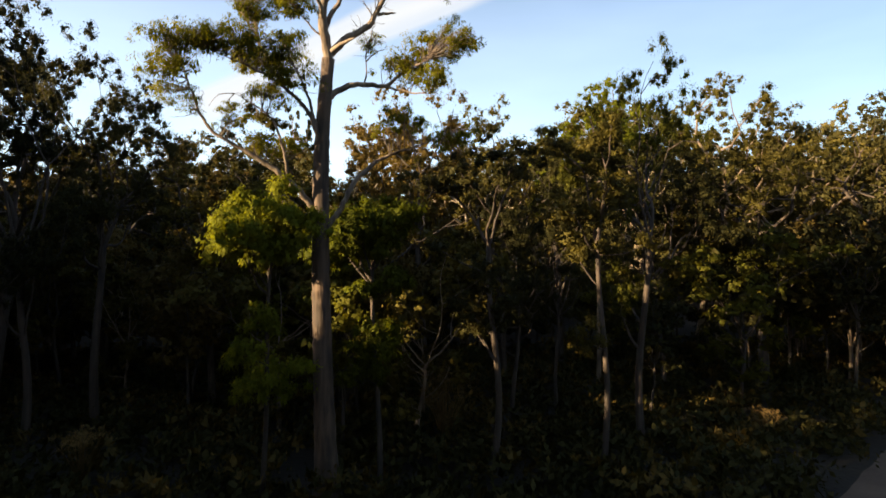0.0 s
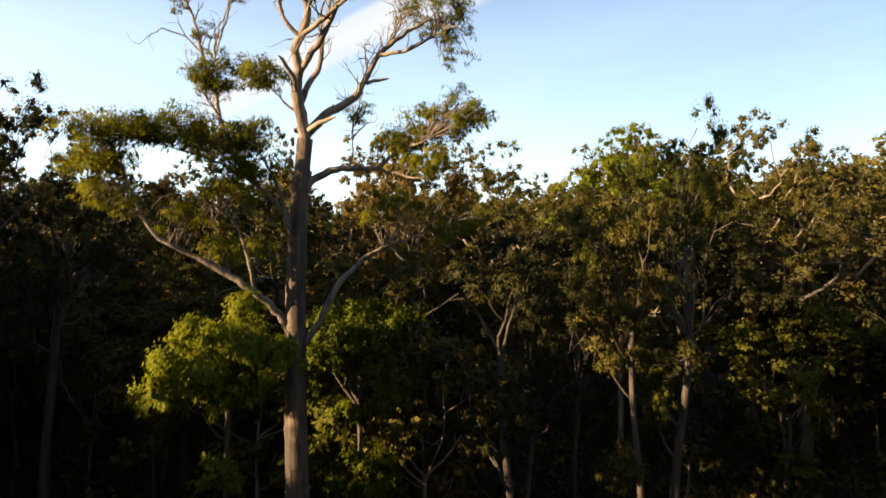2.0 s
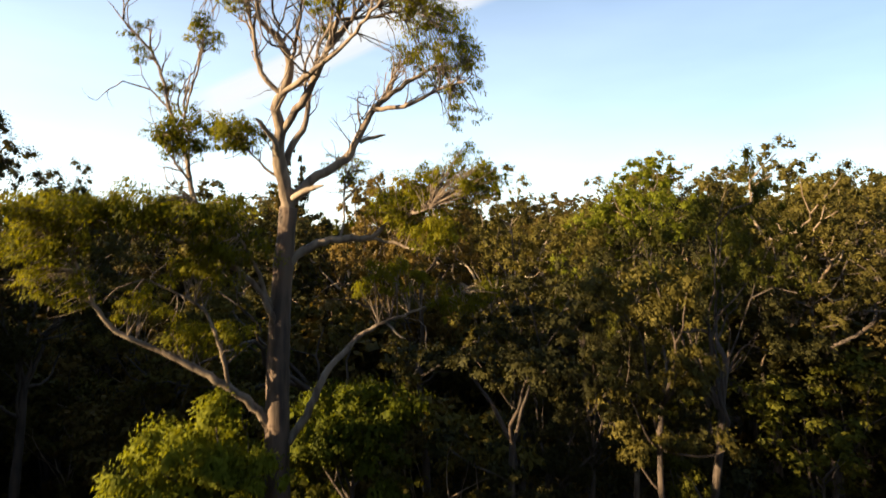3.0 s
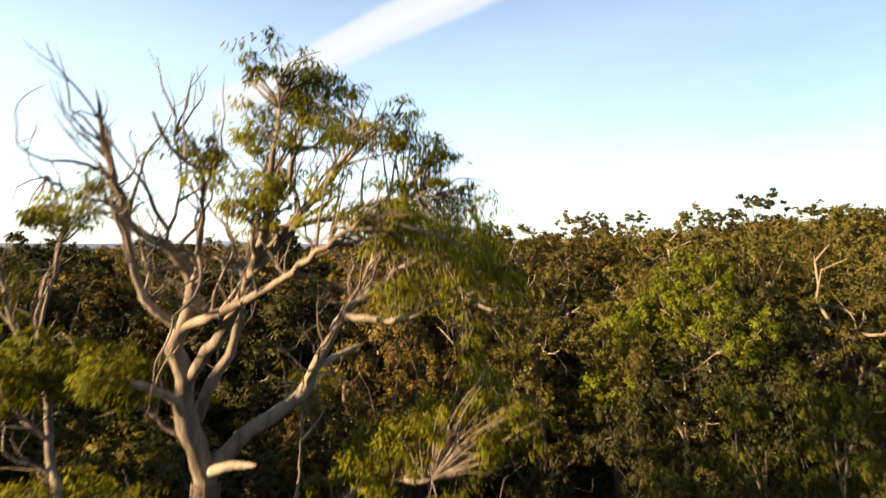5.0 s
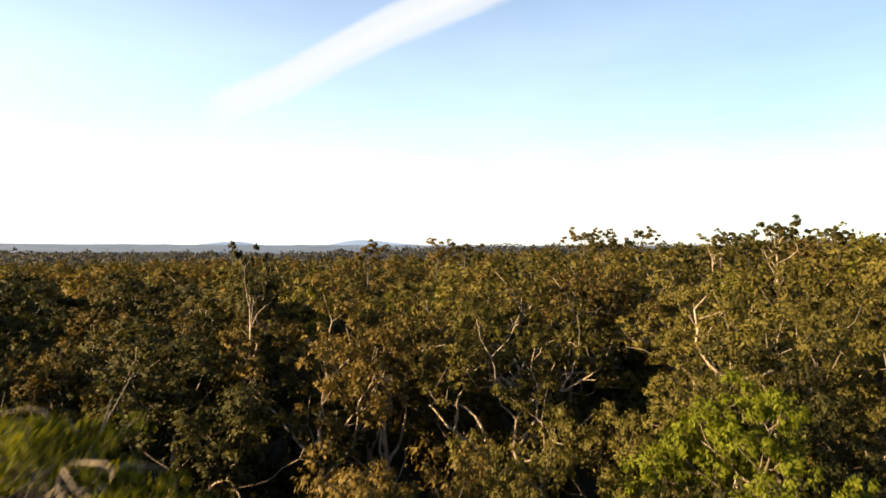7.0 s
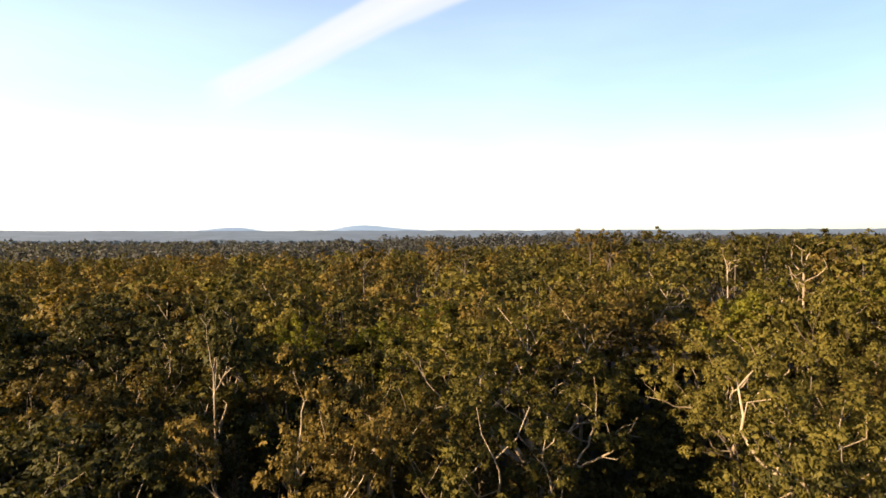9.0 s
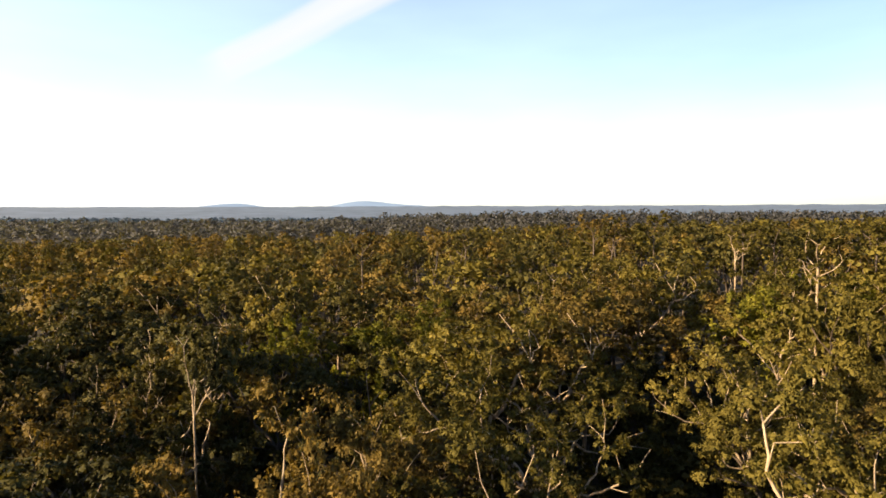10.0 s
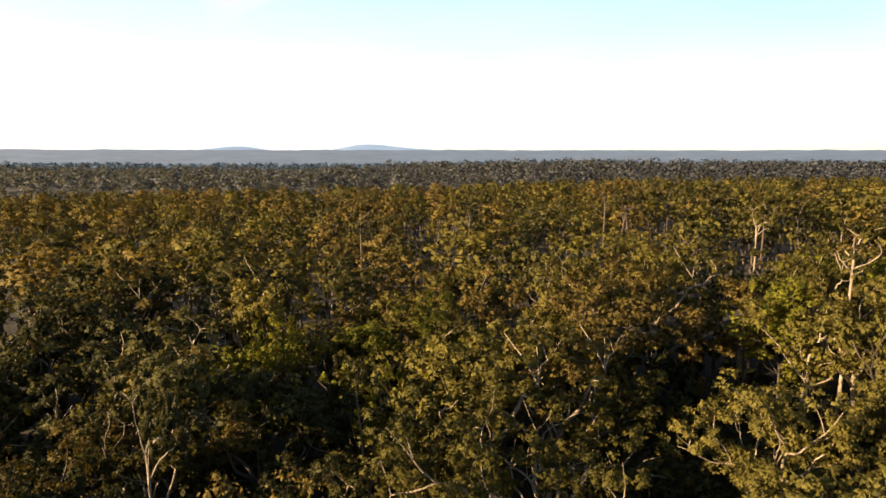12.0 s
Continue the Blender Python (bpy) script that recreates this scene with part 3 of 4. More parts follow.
def place_tree(kind, x, y, height, seed=0, fine=0, leaf=None, bark=None, turn=0.0, wide=1.0, label="", name="gum_tree"):
    leaf, bark = leaf or LEAF_OLIVE, bark or BARK_PALE
    reach_up, wood, crown = tree_meshes(kind, seed, fine)
    k = height / reach_up
    top = new(name)
    top.empty_display_size = 0.5
    top.matrix_basis = pose(x, y, float(ground_z(x, y)), 0, 0, turn) @ Matrix.Diagonal((k * wide, k * wide, k, 1))
    for part_name, me, mat in [("limb" if i else "trunk", w, bark) for i, w in enumerate(wood)] + [("crown", crown, leaf)]:
        o = new(part_name, me)
        o.parent = top
        o.material_slots[0].link = "OBJECT"
        o.material_slots[0].material = mat
    return tagged(top, label or LABELS[kind], "tree", "forest trees")


# ---- the great gum that the camera climbs past ----
def part(name, verts, quads, mat, parent, label="", smooth_shade=False):
    o = new(name, quad_mesh(name, verts, quads, [mat], None, smooth_shade))
    o.parent = parent
    if label:
        o["label"] = label
    return o


hero = tagged(new("great_gum_tree"), "very tall old gum tree with bare grey-brown trunk and forked limbs", "tree", "forest trees")
hero.empty_display_size = 1.0
HERO_RNG = np.random.default_rng(42)
HERO_WOOD = []


def hero_limb(points, thick, thin, name="limb", label="", mat=None, sides=12, stub=False):
    """A limb through its main bends (x, y, z), tapering; kept for twigs to spring from."""
    r = (np.linspace(1, 0, len(points)) ** 0.8 * (thick - thin) + thin) * 0.8
    p, rr = spline(points, r, 0.22)
    bend = HERO_RNG.normal(size=p.shape) * 0.018
    bend[0] = 0
    p = p + bend
    rr = rr * (1 + 0.05 * HERO_RNG.normal(size=len(rr)))
    if stub:
        rr[-1] *= 0.45
    else:
        rr[-1] *= 0.3
    HERO_WOOD.append(p)
    v, q = tube(p, rr, sides, HERO_RNG, 0.03)
    return part(name, v, q, mat or BARK_HERO, hero, label, True)


trunk_line = [(-5.0, 25.7, -0.4), (-5.05, 25.75, 0.6), (-5.12, 25.8, 2.6), (-5.2, 25.8, 5.0), (-5.27, 25.8, 8.1), (-5.31, 25.8, 11.1), (-5.3, 25.8, 14.0), (-5.22, 25.8, 16.2), (-5.08, 25.8, 18.0), (-4.95, 25.7, 19.3)]
trunk_thick = [0.78, 0.60, 0.48, 0.44, 0.40, 0.38, 0.35, 0.32, 0.29, 0.27]
tp, tr_ = spline(trunk_line, trunk_thick, 0.3)
tv, tq = tube(tp, tr_ * (1 + 0.03 * HERO_RNG.normal(size=len(tr_))), 18, HERO_RNG, 0.025)
part("trunk", tv, tq, BARK_TRUNK, hero, "straight grey-brown trunk with sunlit patches of smooth bark", True)
HERO_WOOD.append(tp)

hero_limb([(-4.95, 25.7, 19.2), (-5.02, 25.4, 20.1), (-5.09, 25.0, 20.95), (-4.9, 24.8, 21.5), (-4.99, 24.5, 22.05), (-4.63, 24.2, 22.6), (-4.45, 24.0, 23.15), (-4.68, 23.6, 23.8), (-5.0, 23.2, 24.1), (-5.1, 22.8, 25.0), (-5.05, 22.4, 26.0)], 0.27, 0.02)
hero_limb([(-4.9, 24.8, 21.4), (-4.23, 24.4, 22.15), (-3.75, 24.0, 22.7), (-3.32, 23.5, 23.3), (-2.83, 22.8, 24.15), (-2.41, 22.3, 24.7), (-2.1, 22.0, 25.2)], 0.15, 0.018)
hero_limb([(-5.0, 25.4, 20.5), (-4.8, 25.6, 21.2), (-4.41, 25.8, 21.95), (-4.43, 26.2, 22.9), (-4.32, 26.6, 23.95), (-4.32, 27.0, 24.7), (-4.0, 27.3, 25.4)], 0.15, 0.018)
hero_limb([(-4.76, 24.3, 22.4), (-5.26, 24.0, 22.92), (-5.36, 23.8, 23.8), (-5.49, 23.6, 24.9), (-5.52, 23.4, 25.7)], 0.10, 0.014)
hero_limb([(-4.76, 24.3, 22.4), (-3.83, 23.6, 22.75), (-3.2, 23.1, 23.0), (-2.6, 22.6, 23.3), (-1.73, 21.6, 23.75), (-1.05, 21.0, 24.2)], 0.11, 0.014)
hero_limb([(-4.55, 24.1, 22.9), (-4.1, 23.5, 23.8), (-3.9, 23.1, 24.6), (-3.95, 22.9, 25.4)], 0.07, 0.012)
hero_limb([(-3.4, 23.5, 23.2), (-2.6, 23.1, 24.0), (-1.8, 22.8, 24.9), (-1.25, 22.5, 25.5)], 0.07, 0.012)
hero_limb([(-2.83, 22.8, 24.15), (-2.75, 22.7, 25.0), (-2.6, 22.7, 25.7), (-2.5, 22.7, 26.4)], 0.06, 0.012)
hero_limb([(-4.32, 26.8, 24.4), (-4.0, 26.9, 25.2), (-3.6, 26.8, 25.9), (-3.3, 26.7, 26.6)], 0.06, 0.012)
hero_limb([(-3.2, 23.3, 23.5), (-2.3, 23.3, 24.5), (-1.6, 23.2, 25.2), (-1.1, 23.2, 25.7)], 0.07, 0.012)
hero_limb([(-2.9, 23.0, 24.0), (-2.0, 23.3, 24.2), (-1.2, 23.7, 24.5), (-0.5, 24.1, 24.6)], 0.06, 0.012)
# the long limb that sweeps out to the right from the fork
hero_limb([(-4.95, 25.65, 19.35), (-4.5, 25.7, 19.85), (-4.06, 25.8, 20.27), (-3.24, 26.0, 20.81), (-2.87, 26.2, 21.55), (-2.33, 26.2, 22.44), (-1.56, 26.2, 23.09), (-0.6, 26.4, 23.7), (0.3, 26.8, 24.0)], 0.23, 0.02)
hero_limb([(-2.36, 26.2, 22.4), (-1.7, 25.8, 22.38), (-1.14, 25.5, 22.43), (-0.58, 25.3, 22.69), (-0.01, 25.0, 22.89), (0.5, 24.8, 23.2)], 0.10, 0.02)
hero_limb([(-2.6, 26.2, 22.0), (-2.2, 26.7, 22.9), (-1.7, 27.0, 23.9), (-1.3, 27.2, 24.6)], 0.07, 0.012)
hero_limb([(-2.82, 26.25, 21.4), (-2.45, 26.6, 21.6), (-2.1, 26.9, 21.75)], 0.09, 0.05, "broken_stub", "snapped pale stub of a branch", BARK_DEAD, 9, True)
hero_limb([(-4.75, 25.5, 19.55), (-4.3, 25.2, 19.75), (-3.7, 24.9, 19.9)], 0.15, 0.07, "broken_stub", "snapped stub of bare white wood", BARK_DEAD, 9, True)
hero_limb([(-5.05, 25.1, 20.7), (-5.05, 24.5, 21.2), (-5.33, 23.75, 21.62)], 0.12, 0.06, "broken_stub", "snapped pale stub of a branch", BARK_DEAD, 9, True)
# level limb below the fork, right
hero_limb([(-5.05, 25.8, 17.5), (-4.55, 25.9, 17.95), (-3.9, 26.1, 18.25), (-3.12, 26.5, 18.35), (-2.5, 26.8, 18.4), (-2.05, 26.9, 18.8), (-1.2, 26.2, 19.1), (-0.6, 25.8, 19.3)], 0.19, 0.025)
hero_limb([(-2.55, 26.8, 18.4), (-1.9, 26.9, 18.25), (-1.2, 26.6, 18.0), (-0.5, 26.2, 17.9)], 0.08, 0.015)
hero_limb([(-3.5, 26.3, 18.3), (-3.4, 26.7, 19.0), (-3.5, 27.2, 19.8), (-3.3, 27.6, 20.6)], 0.05, 0.012)
# lower right limb
hero_limb([(-5.0, 25.8, 12.0), (-4.5, 26.2, 12.8), (-4.0, 26.6, 13.95), (-3.4, 27.1, 14.7), (-2.85, 27.5, 15.2), (-2.0, 27.8, 15.6), (-1.1, 28.0, 15.9), (0.4, 28.0, 16.5)], 0.17, 0.02)
hero_limb([(-2.85, 27.5, 15.2), (-2.2, 27.8, 15.5), (-1.8, 27.9, 15.1), (-1.5, 28.0, 14.9)], 0.07, 0.03, "broken_stub", "grey dead end of a branch", BARK_DEAD, 8, True)
# left limbs
hero_limb([(-5.5, 25.8, 12.5), (-5.95, 25.4, 13.3), (-6.6, 24.9, 14.0), (-7.4, 24.6, 14.6), (-8.19, 24.3, 15.1), (-9.38, 23.8, 15.9), (-10.0, 23.5, 17.4), (-10.2, 23.2, 18.2)], 0.19, 0.02)
hero_limb([(-6.5, 25.0, 13.9), (-6.6, 24.6, 15.1), (-6.94, 24.2, 16.3), (-7.5, 23.8, 16.8), (-8.27, 23.5, 17.2)], 0.09, 0.015)
hero_limb([(-5.35, 25.8, 15.2), (-5.5, 25.3, 16.4), (-6.0, 24.9, 17.2), (-6.8, 24.4, 17.9), (-7.9, 23.6, 18.4), (-9.0, 22.6, 18.7)], 0.14, 0.015)
hero_limb([(-5.4, 25.5, 16.2), (-5.74, 24.6, 17.8), (-6.17, 24.0, 18.7), (-6.6, 23.4, 19.2)], 0.08, 0.015)
hero_limb([(-6.6, 24.6, 17.8), (-7.2, 25.0, 18.6), (-7.84, 25.5, 19.75), (-8.2, 25.9, 20.95), (-8.5, 25.5, 22.25), (-8.75, 25.3, 23.5), (-9.5, 25.1, 24.6), (-10.14, 25.0, 25.4)], 0.13, 0.012)
hero_limb([(-8.3, 25.7, 21.3), (-7.9, 25.4, 22.6), (-7.4, 25.1, 23.6), (-7.2, 25.0, 24.3)], 0.05, 0.01)
hero_limb([(-7.9, 25.6, 20.0), (-8.4, 25.2, 20.9), (-8.9, 24.9, 21.6)], 0.05, 0.012)
hero_limb([(-5.2, 25.4, 20.2), (-5.7, 25.2, 20.6), (-6.1, 25.0, 21.2)], 0.06, 0.012)
# bare dead twigs at the top
for a, b, c in (((-5.1, 22.8, 25.0), (-5.5, 22.6, 25.7), (-5.6, 22.4, 26.5)), ((-5.5, 23.6, 24.9), (-6.0, 23.4, 25.6), (-6.3, 23.2, 26.3)), ((-4.68, 23.6, 23.8), (-4.3, 23.3, 25.0), (-4.4, 23.1, 26.2)), ((-2.3, 22.2, 25.0), (-1.5, 22.4, 25.4), (-1.3, 22.4, 25.9)), ((-5.36, 23.8, 23.8), (-5.9, 23.6, 24.4), (-6.6, 23.4, 25.0)), ((-3.9, 23.1, 24.6), (-3.5, 22.9, 25.4), (-3.4, 22.7, 26.2))):
    hero_limb([a, ((Vector(a) + Vector(b)) / 2 + Vector((0.08, 0, 0.05)))[:], b, c], 0.035, 0.008, "twig", "", None, 6)


def hero_mass(centre, size, count, clump, dense=False):
    """Foliage round a limb's end: hanging airy sprays, or a close canopy; each clump on twigs from the nearest limb."""
    c = np.array(centre, float)
    sz = np.array(size, float) * 1.3
    count = int(count * (1.9 if dense else 1.7))
    pts = c + unit(HERO_RNG.normal(size=(count, 3))) * sz * HERO_RNG.uniform(0.15, 1.0, (count, 1)) ** 0.6
    r = clump * (0.85 if dense else 0.72) * HERO_RNG.uniform(0.6, 1.3, count)
    wood = np.concatenate(HERO_WOOD)
    twigs = []
    for p in pts:
        near = wood[np.argmin(np.linalg.norm((wood - p) * np.array([1, 1, 0.8]) + np.array([0, 0, 0.25]), axis=1))]
        for k in range(2):
            e = p + HERO_RNG.normal(size=3) * clump * 0.45
            mid = near + (e - near) * 0.55 + HERO_RNG.normal(size=3) * 0.1 + np.array([0, 0, 0.12])
            q, rr = spline([near, mid, e], [0.02, 0.012, 0.005], 0.35)
            twigs.append(tube(q, rr, 4))
    v, q = joined(twigs)
    part("twig_spray", v, q, BARK_HERO, hero, "", True)["kind"] = "stuff"
    if dense:
        few = pts[: max(4, int(count * 0.8))]
        lv, lq, ln = pads(HERO_RNG, few, clump * HERO_RNG.uniform(0.5, 1.05, len(few)), 200, 0.125, 0.036, 6, 0.75, 0.9, 0.04, 0.0)
    else:
        lv, lq, ln = leaves(HERO_RNG, pts, r * 1.3, 105, 0.13, 0.026, 1.3, 1.15, 6, 0.3)
    o = new("foliage", quad_mesh("foliage", lv, lq, [LEAF_FINE], None, True, ln))
    o.parent = hero
    o["kind"] = "stuff"


for spec in (
    # the airy top
    ((-3.3, 26.7, 26.7), (0.5, 0.5, 0.3), 9, 0.42), ((-2.6, 26.4, 26.1), (0.5, 0.5, 0.3), 4, 0.40), ((-4.3, 27.0, 25.9), (0.4, 0.4, 0.3), 5, 0.38),
    ((-2.6, 22.7, 26.2), (0.55, 0.5, 0.25), 5, 0.40), ((-2.0, 22.9, 25.8), (0.45, 0.4, 0.25), 5, 0.38), ((-1.2, 23.2, 25.4), (0.5, 0.5, 0.35), 6, 0.40),
    ((-0.6, 23.4, 24.9), (0.5, 0.5, 0.35), 6, 0.40), ((0.1, 23.8, 24.0), (0.4, 0.5, 0.4), 5, 0.40),
    ((-0.2, 24.6, 24.1), (0.6, 0.6, 0.6), 6, 0.42), ((-2.2, 22.0, 25.1), (0.6, 0.5, 0.25), 5, 0.40), ((-3.95, 22.9, 25.2), (0.4, 0.4, 0.2), 4, 0.35),
    ((-5.6, 23.0, 24.55), (0.45, 0.4, 0.2), 4, 0.36), ((-1.15, 21.8, 24.0), (0.8, 0.5, 0.5), 10, 0.45), ((-0.7, 22.6, 23.5), (0.7, 0.8, 0.7), 9, 0.5),
    ((-3.0, 22.4, 24.4), (0.6, 0.4, 0.3), 7, 0.4), ((0.1, 23.6, 23.2), (0.5, 0.6, 0.7), 9, 0.42), ((-6.9, 23.6, 24.3), (0.4, 0.4, 0.2), 3, 0.32),
    ((-9.0, 25.1, 24.1), (0.4, 0.4, 0.5), 4, 0.34), ((-7.2, 25.0, 24.2), (0.45, 0.4, 0.3), 5, 0.36), ((-8.4, 25.5, 22.8), (0.35, 0.3, 0.4), 4, 0.35),
    ((0.1, 26.5, 20.6), (0.7, 0.6, 0.6), 8, 0.42), ((-0.3, 26.6, 23.6), (0.8, 0.6, 0.4), 9, 0.38), ((0.5, 25.2, 22.4), (0.6, 0.6, 0.8), 9, 0.36),
    ((-1.4, 27.2, 24.3), (0.5, 0.5, 0.4), 6, 0.38), ((-3.6, 27.6, 20.6), (0.6, 0.5, 0.5), 6, 0.42), ((-4.0, 27.2, 25.2), (0.5, 0.4, 0.4), 5, 0.36),
    ((-10.2, 23.2, 16.9), (0.8, 0.6, 0.6), 9, 0.5), ((-11.0, 23.0, 17.6), (0.6, 0.6, 0.5), 7, 0.45), ((-8.6, 24.0, 16.4), (0.9, 0.6, 0.5), 8, 0.45),
    # the close layered canopy, left, and the domes on the lower limbs
    ((-7.4, 24.8, 18.9), (1.3, 0.9, 0.4), 17, 0.6, True), ((-9.8, 22.3, 18.8), (1.2, 0.9, 0.3), 16, 0.62, True), ((-8.2, 22.4, 18.9), (1.2, 0.9, 0.35), 17, 0.65, True),
    ((-6.6, 22.9, 18.7), (1.1, 0.9, 0.4), 14, 0.6, True), ((-10.7, 22.6, 18.0), (0.8, 0.8, 0.4), 9, 0.55, True), ((-6.2, 24.0, 18.0), (0.8, 0.7, 0.4), 9, 0.55, True),
    ((-7.95, 25.5, 21.4), (0.75, 0.7, 0.5), 15, 0.52, True), ((-6.25, 25.3, 21.4), (0.65, 0.65, 0.4), 11, 0.5, True), ((-1.3, 26.9, 19.3), (1.3, 0.8, 0.5), 18, 0.6, True),
    ((-0.4, 25.8, 18.2), (0.7, 0.7, 0.6), 9, 0.55, True), ((-7.2, 24.2, 17.3), (0.9, 0.6, 0.3), 7, 0.5, True), ((-7.1, 25.0, 15.3), (0.9, 0.7, 0.4), 9, 0.5, True),
    ((-0.2, 26.2, 20.0), (0.9, 0.6, 0.5), 10, 0.48, True), ((0.9, 26.3, 20.3), (0.8, 0.6, 0.5), 9, 0.45, True),
    ((-2.0, 27.8, 16.9), (1.2, 0.7, 0.7), 10, 0.5, True), ((0.4, 27.8, 16.4), (1.0, 0.7, 0.7), 9, 0.5, True),
):
    hero_mass(*spec)


def side_branches():
    """Crooked branches, each forked twice, that fill the crown between the main limbs."""
    for w in [w for w in HERO_WOOD if w[-1, 2] > 20.5 and len(w) > 10]:
        for _ in range(3):
            i = int(HERO_RNG.uniform(0.2, 0.85) * (len(w) - 2))
            if w[i, 2] < 19.2 or (w[i, 1] < 22.6 and w[i, 0] > -4.0):
                continue
            d = unit(unit(w[i + 1] - w[i]) * 0.7 + HERO_RNG.normal(size=3) * 0.55 + np.array([0, 0, 0.35]))
            size, pieces, ends = HERO_RNG.uniform(0.9, 1.7), [], [(w[i], d, 0.040, 0)]
            while ends:
                at, d, r, level = ends.pop()
                pts = [at]
                for _ in range(4):
                    d = unit(d + HERO_RNG.normal(size=3) * 0.3 + np.array([0, 0, 0.14]))
                    pts.append(pts[-1] + d * size * (0.62**level) / 4)
                if pts[-1][2] > 26.0 or (pts[-1][0] > -2.8 and pts[-1][1] < 23.6 and pts[-1][2] > 25.0):
                    continue
                q, rr = spline(pts, np.linspace(r, r * 0.45, 5), 0.25)
                pieces.append(tube(q, rr, 6 - level))
                if level < 2:
                    for j in (2, 4):
                        ends.append((pts[j], unit(d + HERO_RNG.normal(size=3) * 0.55), r * 0.5, level + 1))
            if not pieces:
                continue
            v, q = joined(pieces)
            part("branch", v, q, BARK_HERO, hero, "", True)


def bare_sprays():
    """Fine leafless branchlets, forked once, all over the upper limbs."""
    lines = [w for w in HERO_WOOD if w[-1, 2] > 20.5 and len(w) > 8]
    for w in lines:
        twigs = []
        for k in range(max(4, len(w) // 2)):
            i = int(HERO_RNG.uniform(0.25, 1.0) * (len(w) - 2))
            if w[i, 2] < 20 or (w[i, 1] < 22.6 and w[i, 0] > -4.0):
                continue
            d = unit(unit(w[i + 1] - w[i]) * 0.6 + HERO_RNG.normal(size=3) * 0.5 + np.array([0, 0, 0.4]))
            size = HERO_RNG.uniform(0.5, 1.2)
            pts = [w[i]]
            for _ in range(4):
                d = unit(d + HERO_RNG.normal(size=3) * 0.22 + np.array([0, 0, 0.12]))
                pts.append(pts[-1] + d * size / 4)
            q, rr = spline(pts, np.linspace(0.027, 0.007, 5), 0.25)
            twigs.append(tube(q, rr, 4))
            for j in (2, 3):
                e = unit(d + HERO_RNG.normal(size=3) * 0.6)
                q, rr = spline([pts[j], pts[j] + e * size * 0.2 + np.array([0, 0, 0.03]), pts[j] + e * size * 0.42 + np.array([0, 0, 0.1])], [0.011, 0.008, 0.004], 0.25)
                twigs.append(tube(q, rr, 3))
        if twigs:
            v, q = joined(twigs)
            part("twig_spray", v, q, BARK_HERO, hero, "", True)["kind"] = "stuff"


side_branches()
bare_sprays()

